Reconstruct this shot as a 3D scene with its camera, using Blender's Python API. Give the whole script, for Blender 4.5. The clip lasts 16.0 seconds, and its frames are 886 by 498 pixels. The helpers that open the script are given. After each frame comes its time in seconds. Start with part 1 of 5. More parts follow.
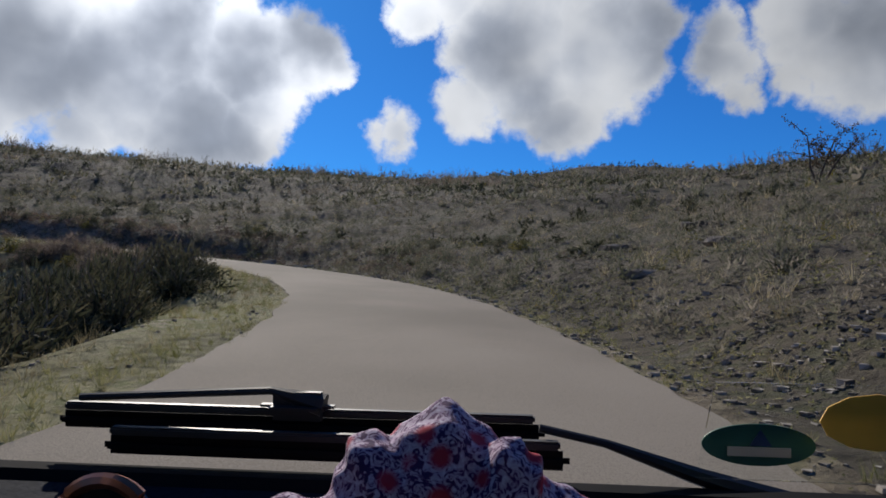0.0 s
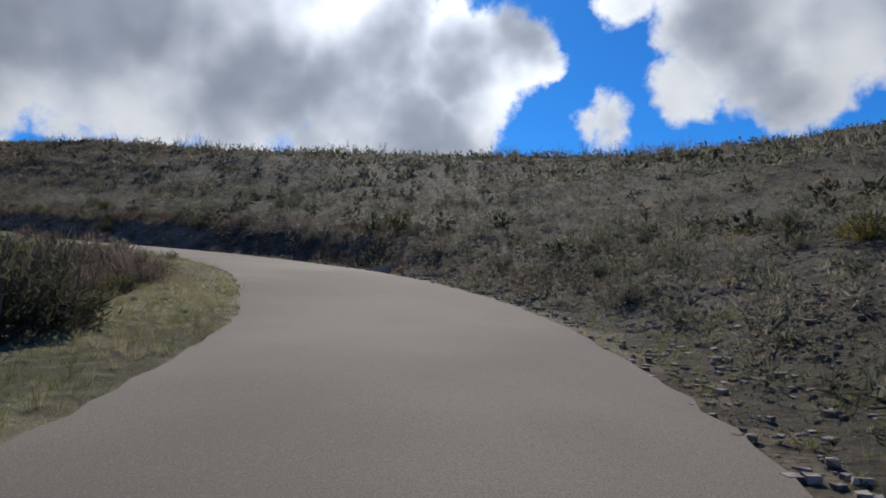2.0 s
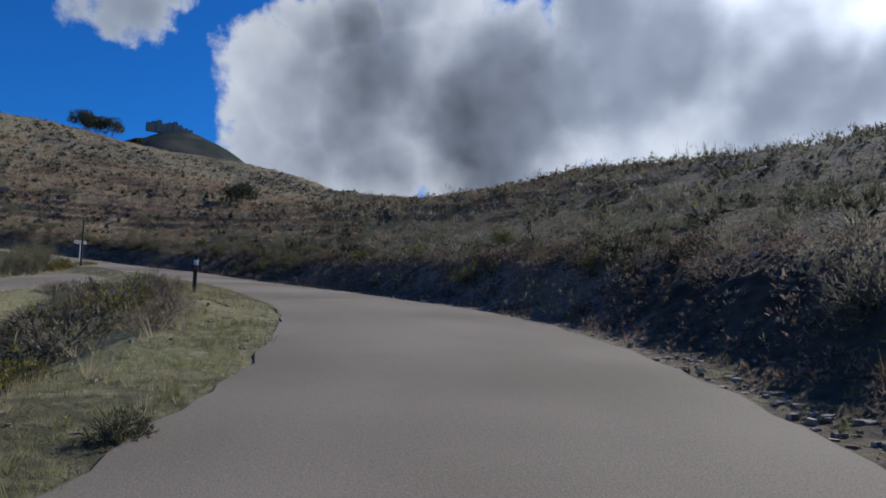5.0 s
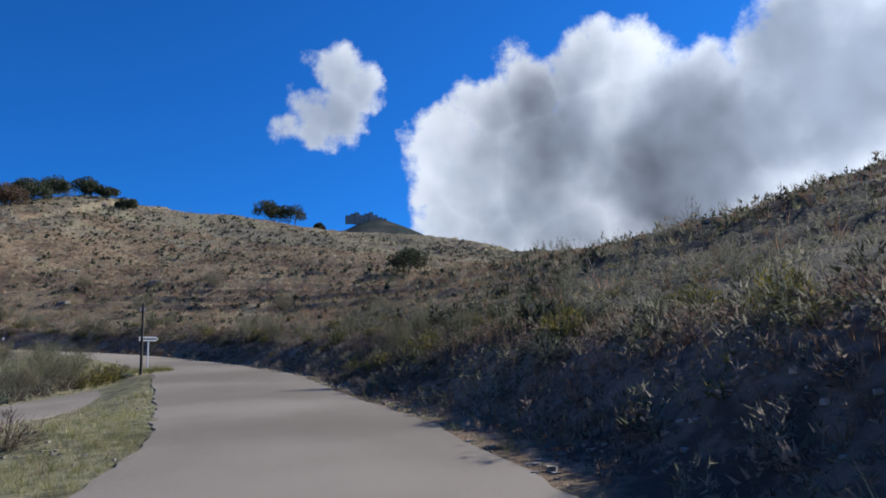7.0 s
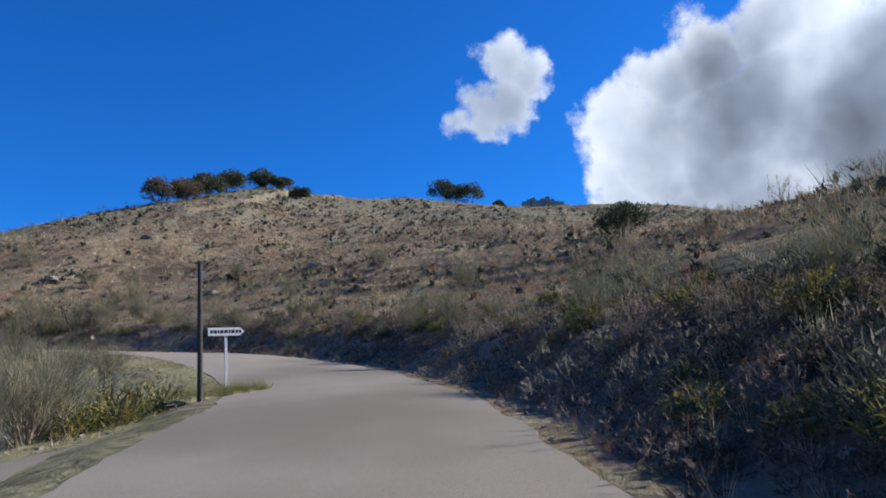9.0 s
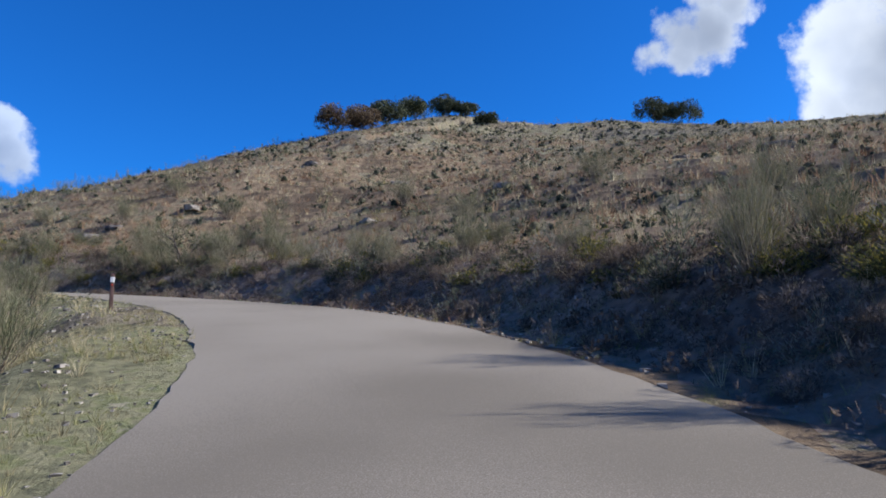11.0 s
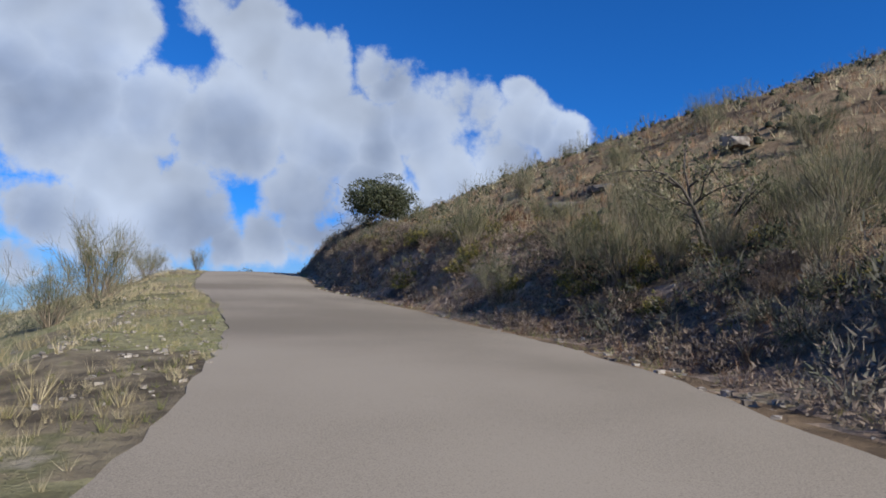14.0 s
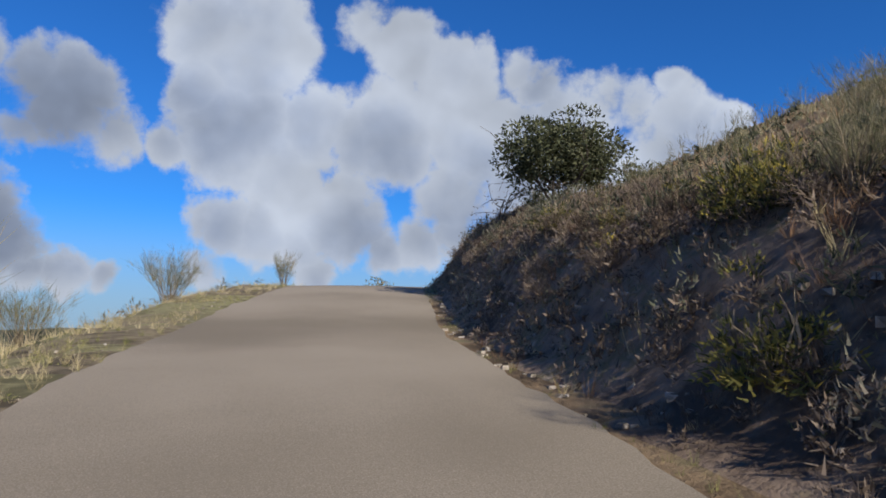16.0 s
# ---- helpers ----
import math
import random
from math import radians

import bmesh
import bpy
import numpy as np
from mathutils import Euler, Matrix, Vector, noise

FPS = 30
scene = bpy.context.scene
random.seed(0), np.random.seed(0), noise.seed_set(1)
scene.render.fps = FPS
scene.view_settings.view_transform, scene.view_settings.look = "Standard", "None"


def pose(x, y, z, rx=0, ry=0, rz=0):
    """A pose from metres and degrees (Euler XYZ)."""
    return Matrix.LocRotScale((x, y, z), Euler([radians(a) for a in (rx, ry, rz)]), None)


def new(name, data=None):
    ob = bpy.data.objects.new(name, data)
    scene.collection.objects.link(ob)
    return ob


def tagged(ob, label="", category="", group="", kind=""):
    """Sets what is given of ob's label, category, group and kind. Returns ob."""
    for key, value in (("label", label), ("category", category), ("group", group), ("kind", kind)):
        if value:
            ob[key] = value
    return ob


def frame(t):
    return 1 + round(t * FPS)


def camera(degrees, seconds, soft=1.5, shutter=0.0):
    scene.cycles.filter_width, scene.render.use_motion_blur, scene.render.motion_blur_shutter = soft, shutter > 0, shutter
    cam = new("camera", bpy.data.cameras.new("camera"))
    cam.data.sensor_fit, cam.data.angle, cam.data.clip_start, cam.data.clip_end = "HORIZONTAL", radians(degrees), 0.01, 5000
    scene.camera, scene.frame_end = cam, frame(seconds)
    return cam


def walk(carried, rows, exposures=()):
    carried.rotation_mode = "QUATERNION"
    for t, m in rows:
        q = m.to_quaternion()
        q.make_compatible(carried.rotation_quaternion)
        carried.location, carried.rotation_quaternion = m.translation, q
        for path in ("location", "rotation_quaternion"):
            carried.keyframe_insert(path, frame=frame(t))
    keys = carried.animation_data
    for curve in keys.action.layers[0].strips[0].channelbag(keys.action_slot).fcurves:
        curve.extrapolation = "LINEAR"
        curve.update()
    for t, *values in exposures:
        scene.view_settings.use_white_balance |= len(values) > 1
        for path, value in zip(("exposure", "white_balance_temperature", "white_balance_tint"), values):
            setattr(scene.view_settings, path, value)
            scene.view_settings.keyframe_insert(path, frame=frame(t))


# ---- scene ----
cam = camera(65.37, 16.0, soft=1.7)
walk(cam, [
    (0.0, pose(0.62, -0.76, 2.09, 93.74, -1.44, -0.64)),
    (0.5, pose(1.40, 3.02, 2.41, 93.32, -1.08, 3.32)),
    (1.0, pose(1.37, 7.15, 2.67, 93.18, -0.49, 7.73)),
    (1.5, pose(1.23, 11.45, 2.97, 93.30, -0.53, 11.59)),
    (2.0, pose(0.69, 16.06, 3.25, 92.82, -0.95, 17.04)),
    (2.5, pose(-0.28, 20.35, 3.61, 92.20, -1.05, 22.06)),
    (3.0, pose(-1.62, 24.45, 3.92, 91.63, -1.59, 26.02)),
    (3.5, pose(-3.27, 28.40, 4.26, 90.73, -1.39, 34.34)),
    (4.0, pose(-5.31, 32.18, 4.59, 90.81, 0.22, 43.99)),
    (4.5, pose(-7.75, 35.49, 4.89, 92.59, 0.65, 52.66)),
    (5.0, pose(-10.81, 38.29, 5.21, 94.93, -0.42, 60.39)),
    (5.2, pose(-12.16, 39.32, 5.34, 95.40, -0.86, 63.41)),
    (5.5, pose(-14.69, 41.17, 5.59, 95.73, -0.64, 67.71)),
    (6.0, pose(-19.89, 44.00, 6.08, 97.35, 0.48, 71.92)),
    (6.5, pose(-26.25, 46.33, 6.60, 99.45, 1.92, 74.63)),
    (7.0, pose(-32.90, 47.39, 7.06, 101.07, 3.03, 76.93)),
    (7.3, pose(-36.33, 47.64, 7.28, 101.41, 3.26, 77.58)),
    (7.5, pose(-38.42, 47.86, 7.41, 101.96, 3.14, 78.80)),
    (8.0, pose(-43.95, 48.05, 7.78, 102.20, 3.32, 85.01)),
    (8.5, pose(-48.82, 48.10, 8.10, 101.35, 3.56, 91.38)),
    (8.7, pose(-50.70, 48.02, 8.22, 101.18, 3.89, 91.84)),
    (9.0, pose(-53.56, 47.56, 8.44, 100.95, 3.80, 92.05)),
    (9.5, pose(-58.68, 46.56, 8.85, 99.84, 3.40, 95.08)),
    (10.0, pose(-63.83, 45.38, 9.29, 98.40, 2.88, 98.47)),
    (10.5, pose(-68.63, 44.26, 9.67, 97.29, 2.47, 102.87)),
    (10.8, pose(-71.49, 43.67, 9.89, 97.06, 2.39, 104.07)),
    (11.0, pose(-73.29, 43.45, 10.04, 97.12, 1.92, 107.59)),
    (11.5, pose(-77.86, 42.06, 10.50, 96.93, 0.76, 115.66)),
    (12.0, pose(-82.11, 40.18, 11.03, 97.05, 1.63, 124.11)),
    (12.5, pose(-86.11, 37.36, 11.62, 97.07, 1.72, 129.07)),
    (13.0, pose(-89.42, 34.35, 12.20, 96.97, 0.87, 135.46)),
    (13.5, pose(-92.79, 30.67, 12.73, 96.47, 0.02, 144.27)),
    (14.0, pose(-95.66, 26.54, 13.19, 96.01, -0.48, 151.15)),
    (14.5, pose(-97.89, 22.51, 13.64, 95.70, -0.36, 158.04)),
    (15.0, pose(-99.70, 17.72, 14.14, 95.75, -0.21, 161.61)),
    (15.5, pose(-101.47, 12.26, 14.63, 95.90, -0.70, 162.83)),
    (16.0, pose(-102.91, 7.10, 15.07, 96.15, -0.43, 163.73)),
], exposures=[(0.0, -0.25, 6450, 10), (2.5, -0.22, 6250, 10), (4.0, -0.25, 6000, 10), (5.0, -0.15, 5950, 10), (7.5, 0.42, 5950, 10), (11.0, 0.55, 5850, 10), (12.5, 0.45, 5850, 10), (14.0, 0.3, 6200, 10), (16.0, 0.28, 6750, 10)])

# ---- light ----
SUN_YAW, SUN_EL = radians(19), radians(31.5)
TO_SUN = Vector((-math.sin(SUN_YAW) * math.cos(SUN_EL), math.cos(SUN_YAW) * math.cos(SUN_EL), math.sin(SUN_EL)))
sun = new("sun", bpy.data.lights.new("sun", "SUN"))
sun.data.energy, sun.data.angle, sun.data.color = 5.0, radians(0.53), (1.0, 0.93, 0.83)
sun.matrix_world = Matrix.Translation((0, 0, 60)) @ TO_SUN.to_track_quat("Z", "Y").to_matrix().to_4x4()

# cumulus heaps: yaw to the left of north, elevation, radius, all in degrees
CLOUD_NORTH = [(31.0, 17.5, 5.7), (25.7, 16.1, 6.4), (20.4, 13.9, 4.9), (16.0, 12.6, 3.2), (28.5, 11.2, 3.8), (21.9, 19.1, 5.2), (15.9, 18.7, 4.5), (11.4, 19.5, 3.4), (9.0, 18.2, 1.6), (14.4, 14.9, 2.7),
    (13.8, 12.3, 1.6), (3.5, 13.6, 2.0), (5.3, 13.0, 1.3), (2.3, 22.7, 2.0), (-0.8, 23.6, 1.8), (-2.2, 15.6, 2.5), (-7.1, 19.8, 5.9), (-13.1, 19.6, 5.4), (-10.4, 14.9, 3.4), (-16.3, 17.8, 2.7),
    (-16.3, 21.5, 3.1), (-22.7, 18.1, 2.7), (-22.5, 20.1, 2.3), (-23.7, 15.5, 1.4), (-30.1, 18.8, 3.9), (-28.2, 16.5, 2.3), (-32.5, 16.5, 3.2)]
CLOUD_OVER_SADDLE = [(72.6, 16.9, 5.0), (67.6, 16.8, 6.0), (57.1, 17.7, 8.1), (43.2, 19.0, 8.2), (31.6, 17.7, 7.2), (23.0, 16.9, 4.8), (71.4, 12.0, 3.4), (65.6, 12.1, 4.0), (58.0, 12.1, 3.6), (52.5, 13.6, 4.6),
    (38.5, 14.1, 4.1), (27.2, 13.1, 2.7), (75.4, 12.3, 2.5)]
CLOUD_WEST = [(75.3, 18.5, 3.4), (75.8, 13.2, 2.7), (73.7, 10.7, 2.5), (71.3, 21.8, 3.2), (68.3, 16.8, 5.5), (61.7, 18.3, 6.0), (55.0, 15.2, 6.5), (48.0, 17.6, 5.5), (41.3, 18.8, 7.5), (33.1, 17.8, 8.5),
    (59.7, 12.0, 3.3), (85.3, 22.2, 2.3), (87.2, 21.1, 1.5)]
CLOUD_EDGE = [(85.2, 25.0, 2.2), (83.2, 24.2, 1.9), (86.9, 22.1, 2.0), (89.4, 20.7, 1.2), (75.2, 19.9, 2.8), (76.3, 14.9, 2.3), (72.5, 22.3, 2.3), (68.2, 22.5, 3.6), (62.5, 23.7, 3.8), (59.4, 23.9, 3.3),
    (57.6, 19.7, 3.3), (52.6, 18.9, 3.8), (64.3, 17.5, 5.0), (74.0, 12.4, 2.6), (49.6, 19.7, 2.6)]
CLOUD_BROW = [(161.3, 19.5, 2.5), (155.7, 19.1, 1.8), (156.0, 20.6, 0.9), (152.4, 16.2, 3.3), (144.7, 16.3, 2.3), (146.5, 14.0, 3.4), (141.1, 13.7, 2.1), (156.7, 14.1, 2.8), (150.7, 12.0, 3.1), (144.3, 11.4, 2.7),
    (159.4, 7.6, 2.3), (154.6, 8.9, 2.6), (149.4, 9.0, 2.7), (158.5, 11.5, 2.3)]
CLOUD_SOUTH_LEFT = [(195.3, 16.6, 2.5), (192.7, 15.9, 3.2), (195.8, 13.0, 2.1), (190.3, 13.7, 2.4), (183.3, 22.1, 3.3), (179.7, 21.3, 4.7), (183.6, 18.3, 2.7), (180.4, 15.2, 4.8), (185.9, 13.2, 1.7), (174.5, 16.1, 3.9),
    (177.1, 11.9, 3.2), (170.7, 14.9, 3.5), (171.6, 11.0, 2.3), (181.4, 7.3, 2.4), (178.7, 6.8, 2.7), (175.6, 6.0, 2.4), (174.2, 3.7, 1.9), (182.9, 3.9, 1.7), (194.5, 3.8, 1.3), (192.3, 3.8, 1.5),
    (190.1, 3.6, 1.1), (193.4, 15.0, 3.6), (172.4, 8.4, 4.0)]
CLOUD_SOUTH_RIGHT = [(170.4, 24.1, 2.0), (167.0, 22.1, 2.7), (163.1, 20.0, 2.8), (165.0, 17.1, 2.3), (160.7, 21.3, 1.7), (160.2, 16.4, 2.6), (157.3, 20.8, 1.6), (156.9, 15.7, 2.4), (153.6, 16.7, 2.8), (150.3, 17.4, 2.3),
    (148.1, 17.2, 2.0), (145.4, 19.0, 1.2), (145.4, 16.2, 2.0), (142.5, 15.6, 1.8), (140.4, 15.3, 1.2), (162.1, 7.8, 2.7), (165.4, 6.7, 2.7), (168.7, 5.9, 1.9), (160.0, 9.7, 1.3), (153.7, 8.0, 3.3),
    (146.9, 10.1, 2.7), (151.3, 13.7, 3.0), (145.5, 13.3, 2.5), (157.4, 11.8, 2.1), (170.6, 8.2, 2.8), (173.8, 9.0, 2.3), (167.9, 15.0, 4.7), (162.1, 14.8, 3.7), (163.0, 10.4, 3.5)]
CLOUD_BEHIND = [(-29, 20.5, 4), (-32, 18, 5), (-40, 20, 7), (205, 17, 7), (235, 12, 9), (198, 6, 4)]


def sky_world():
    w = bpy.data.worlds.new("sky")
    w.use_nodes = True
    scene.world = w
    nt = w.node_tree
    nt.nodes.clear()
    N, L = nt.nodes.new, nt.links.new

    def math_node(op, a, b=None, clamp=False):
        n = N("ShaderNodeMath")
        n.operation, n.use_clamp = op, clamp
        for i, v in enumerate((a, b)):
            if v is None:
                continue
            if isinstance(v, (int, float)):
                n.inputs[i].default_value = v
            else:
                L(v, n.inputs[i])
        return n.outputs[0]

    def ranged(v, a, b, c, d, smooth=False):
        n = N("ShaderNodeMapRange")
        n.interpolation_type = "SMOOTHSTEP" if smooth else "LINEAR"
        for i, x in zip((1, 2, 3, 4), (a, b, c, d)):
            n.inputs[i].default_value = x
        L(v, n.inputs[0])
        return n.outputs[0]

    tc = N("ShaderNodeTexCoord")
    way = tc.outputs["Generated"]
    sky = N("ShaderNodeTexSky")
    sky.sky_type, sky.sun_disc = "NISHITA", False
    sky.sun_elevation, sky.sun_rotation = SUN_EL, -SUN_YAW
    sky.altitude, sky.air_density, sky.dust_density, sky.ozone_density = 800, 1.0, 0.3, 2.5

    def fbm(vec, scale, detail, rough, offset=(0, 0, 0)):
        m = N("ShaderNodeMapping")
        m.inputs["Location"].default_value = offset
        L(vec, m.inputs["Vector"])
        n = N("ShaderNodeTexNoise")
        n.inputs["Scale"].default_value, n.inputs["Detail"].default_value = scale, detail
        n.inputs["Roughness"].default_value = rough
        L(m.outputs[0], n.inputs["Vector"])
        return n.outputs["Fac"]

    # ragged outlines: the heaps are looked up along a shaken direction
    shake = N("ShaderNodeTexNoise")
    shake.inputs["Scale"].default_value, shake.inputs["Detail"].default_value, shake.inputs["Roughness"].default_value = 8.0, 8.0, 0.6
    L(way, shake.inputs["Vector"])
    cen = N("ShaderNodeVectorMath")
    cen.operation = "SUBTRACT"
    L(shake.outputs["Color"], cen.inputs[0])
    cen.inputs[1].default_value = (0.5, 0.5, 0.5)
    swing = N("ShaderNodeVectorMath")
    swing.operation = "SCALE"
    L(cen.outputs[0], swing.inputs[0])
    swing.inputs["Scale"].default_value = 0.085
    bent = N("ShaderNodeVectorMath")
    bent.operation = "ADD"
    L(way, bent.inputs[0])
    L(swing.outputs[0], bent.inputs[1])
    unit = N("ShaderNodeVectorMath")
    unit.operation = "NORMALIZE"
    L(bent.outputs[0], unit.inputs[0])
    heap = None
    for yaw, el, r in CLOUD_NORTH + CLOUD_OVER_SADDLE + CLOUD_WEST + CLOUD_EDGE + CLOUD_BROW + CLOUD_SOUTH_LEFT + CLOUD_SOUTH_RIGHT + CLOUD_BEHIND:
        yaw, el, r = radians(yaw), radians(el), radians(r)
        d = N("ShaderNodeVectorMath")
        d.operation = "DOT_PRODUCT"
        L(unit.outputs[0], d.inputs[0])
        d.inputs[1].default_value = (-math.sin(yaw) * math.cos(el), math.cos(yaw) * math.cos(el), math.sin(el))
        top = min(0.62, 0.12 + 0.065 * math.degrees(r))
        v = ranged(d.outputs["Value"], math.cos(1.1 * r / math.sqrt(top / (1 + top))), 1.0, -1.0, top)
        heap = v if heap is None else math_node("MAXIMUM", heap, v)
    big, fine = fbm(way, 5.0, 7.0, 0.55), fbm(way, 30.0, 5.0, 0.6)
    rag = math_node("ADD", math_node("MULTIPLY", math_node("SUBTRACT", big, 0.5), 1.05),
                    math_node("MULTIPLY", math_node("SUBTRACT", fine, 0.5), 0.45))
    dens = math_node("ADD", heap, rag)
    cover = ranged(dens, -0.08, 0.16, 0.0, 1.0, True)
    # relief: lighter where the vapour thins towards the sun
    s = 0.03
    here, toward = fbm(way, 6.0, 3.5, 0.5), fbm(way, 6.0, 3.5, 0.5, (TO_SUN.x * s, TO_SUN.y * s, TO_SUN.z * s))
    relief = math_node("SUBTRACT", here, toward)
    thick = ranged(math_node("ADD", math_node("MULTIPLY", heap, 0.95), math_node("MULTIPLY", math_node("SUBTRACT", here, 0.5), 1.5)), -0.02, 0.62, 0.0, 1.0, True)
    near_sun = N("ShaderNodeVectorMath")
    near_sun.operation = "DOT_PRODUCT"
    L(way, near_sun.inputs[0])
    near_sun.inputs[1].default_value = TO_SUN
    shade = ranged(near_sun.outputs["Value"], 0.3, 0.97, 0.24, 0.56)
    lum = math_node("SUBTRACT", math_node("ADD", math_node("MAXIMUM", ranged(near_sun.outputs["Value"], 0.6, 0.92, 0.42, 0.92), ranged(near_sun.outputs["Value"], -0.2, 0.5, 0.49, 0.63)), math_node("MULTIPLY", relief, 0.55)), math_node("MULTIPLY", thick, shade))
    glow = math_node("MULTIPLY", ranged(near_sun.outputs["Value"], 0.93, 1.0, 0.0, 0.8), math_node("SUBTRACT", 1.1, thick))
    lum = math_node("MAXIMUM", math_node("ADD", lum, glow), 0.12)
    tint = N("ShaderNodeMix")
    tint.data_type = "RGBA"
    tint.inputs[6].default_value, tint.inputs[7].default_value = (0.97, 1.0, 1.05, 1), (0.80, 0.90, 1.1, 1)
    L(thick, tint.inputs[0])
    col = N("ShaderNodeVectorMath")
    col.operation = "SCALE"
    cool = N("ShaderNodeMix")
    cool.data_type = "RGBA"
    L(ranged(near_sun.outputs["Value"], -0.2, 0.6, 0.0, 1.0), cool.inputs[0])
    cool.inputs[6].default_value, cool.inputs[7].default_value = (0.87, 0.96, 1.12, 1), (1, 1, 1, 1)
    cooled = N("ShaderNodeVectorMath")
    cooled.operation = "MULTIPLY"
    L(tint.outputs[2], cooled.inputs[0])
    L(cool.outputs[2], cooled.inputs[1])
    L(cooled.outputs[0], col.inputs[0])
    L(lum, col.inputs["Scale"])
    blue = N("ShaderNodeVectorMath")
    blue.operation = "MULTIPLY"
    L(sky.outputs[0], blue.inputs[0])
    blue.inputs[1].default_value = SKY_GAIN
    sep = N("ShaderNodeSeparateXYZ")
    L(way, sep.inputs[0])
    haze = N("ShaderNodeMix")
    haze.data_type = "RGBA"
    L(ranged(sep.outputs[2], 0.0, 0.17, 0.8, 0.0, True), haze.inputs[0])
    L(blue.outputs[0], haze.inputs[6])
    haze.inputs[7].default_value = (0.27, 0.36, 0.5, 1)
    mix = N("ShaderNodeMix")
    mix.data_type = "RGBA"
    L(cover, mix.inputs[0])
    L(haze.outputs[2], mix.inputs[6])
    L(col.outputs[0], mix.inputs[7])
    bg = N("ShaderNodeBackground")
    L(mix.outputs[2], bg.inputs[0])
    bg.inputs[1].default_value = 1.0
    out = N("ShaderNodeOutputWorld")
    L(bg.outputs[0], out.inputs[0])


SKY_GAIN = (0.013, 0.053, 0.108)
sky_world()


# ---- materials ----
def material(name, stops, scale=4.0, rough=0.85, bump=0.0, bump_scale=60.0, island=0.0, see_through=0.0, metal=0.0, detail=6.0, big=0.0, spec=0.3, obj=0.0, clod=0.0):
    """Colour stops over noise at real size, with a second coarser noise, a random share for each blade or object, and relief."""
    m = bpy.data.materials.new(name)
    m.use_nodes = True
    nt = m.node_tree
    N, L = nt.nodes.new, nt.links.new
    bsdf, out = nt.nodes["Principled BSDF"], nt.nodes["Material Output"]
    geo = N("ShaderNodeNewGeometry")
    n1 = N("ShaderNodeTexNoise")
    n1.inputs["Scale"].default_value, n1.inputs["Detail"].default_value = scale, detail
    L(geo.outputs["Position"], n1.inputs["Vector"])
    val = n1.outputs["Fac"]

    def add(v, other, k):
        a = N("ShaderNodeMath")
        a.operation = "MULTIPLY_ADD"
        L(other, a.inputs[0])
        a.inputs[1].default_value = k
        L(v, a.inputs[2])
        s = N("ShaderNodeMath")
        s.operation = "SUBTRACT"
        L(a.outputs[0], s.inputs[0])
        s.inputs[1].default_value = k / 2
        return s.outputs[0]
    if big:
        n2 = N("ShaderNodeTexNoise")
        n2.inputs["Scale"].default_value, n2.inputs["Detail"].default_value = big, 3.0
        L(geo.outputs["Position"], n2.inputs["Vector"])
        val = add(val, n2.outputs["Fac"], 1.1)
    if island:
        val = add(val, geo.outputs["Random Per Island"], island)
    if obj:
        oi = N("ShaderNodeObjectInfo")
        val = add(val, oi.outputs["Random"], obj)
    ramp = N("ShaderNodeValToRGB")
    els = ramp.color_ramp.elements
    while len(els) < len(stops):
        els.new(0.5)
    for e, (p, c) in zip(els, stops):
        e.position, e.color = p, (*c, 1)
    L(val, ramp.inputs[0])
    L(ramp.outputs[0], bsdf.inputs["Base Color"])
    bsdf.inputs["Roughness"].default_value, bsdf.inputs["Metallic"].default_value = rough, metal
    bsdf.inputs["Specular IOR Level"].default_value = spec
    if clod:
        # lumps a hand wide, and broken patches of moss and litter
        vc = N("ShaderNodeTexNoise")
        vc.inputs["Scale"].default_value, vc.inputs["Detail"].default_value = 5.0, 9.0
        vc.inputs["Roughness"].default_value = 0.68
        L(geo.outputs["Position"], vc.inputs["Vector"])
        b0 = N("ShaderNodeBump")
        b0.inputs["Strength"].default_value, b0.inputs["Distance"].default_value = clod, 0.22
        L(vc.outputs["Fac"], b0.inputs["Height"])
        L(b0.outputs["Normal"], bsdf.inputs["Normal"])
    elif bump:
        nb = N("ShaderNodeTexNoise")
        nb.inputs["Scale"].default_value, nb.inputs["Detail"].default_value = bump_scale, 5.0
        L(geo.outputs["Position"], nb.inputs["Vector"])
        b = N("ShaderNodeBump")
        b.inputs["Strength"].default_value, b.inputs["Distance"].default_value = bump, 0.02
        L(nb.outputs["Fac"], b.inputs["Height"])
        L(b.outputs["Normal"], bsdf.inputs["Normal"])
    if see_through:
        tr = N("ShaderNodeBsdfTranslucent")
        L(ramp.outputs[0], tr.inputs["Color"])
        mx = N("ShaderNodeMixShader")
        mx.inputs[0].default_value = see_through
        L(bsdf.outputs[0], mx.inputs[1])
        L(tr.outputs[0], mx.inputs[2])
        L(mx.outputs[0], out.inputs["Surface"])
    return m


M_EARTH = material("earth", [(0.30, (0.11, 0.09, 0.064)), (0.45, (0.2, 0.165, 0.115)), (0.56, (0.28, 0.235, 0.155)), (0.68, (0.19, 0.18, 0.095)), (0.8, (0.33, 0.29, 0.22))],
                   scale=1.6, big=0.09, bump=1.0, bump_scale=14.0, rough=0.95, detail=10, spec=0.1, clod=0.9)
M_PEAT = material("heath_soil", [(0.30, (0.05, 0.044, 0.034)), (0.45, (0.1, 0.086, 0.064)), (0.58, (0.14, 0.12, 0.088)), (0.7, (0.1, 0.098, 0.058)), (0.82, (0.19, 0.17, 0.135))],
                  scale=2.2, big=0.12, bump=1.0, bump_scale=12.0, rough=0.95, detail=10, spec=0.1, clod=0.9)
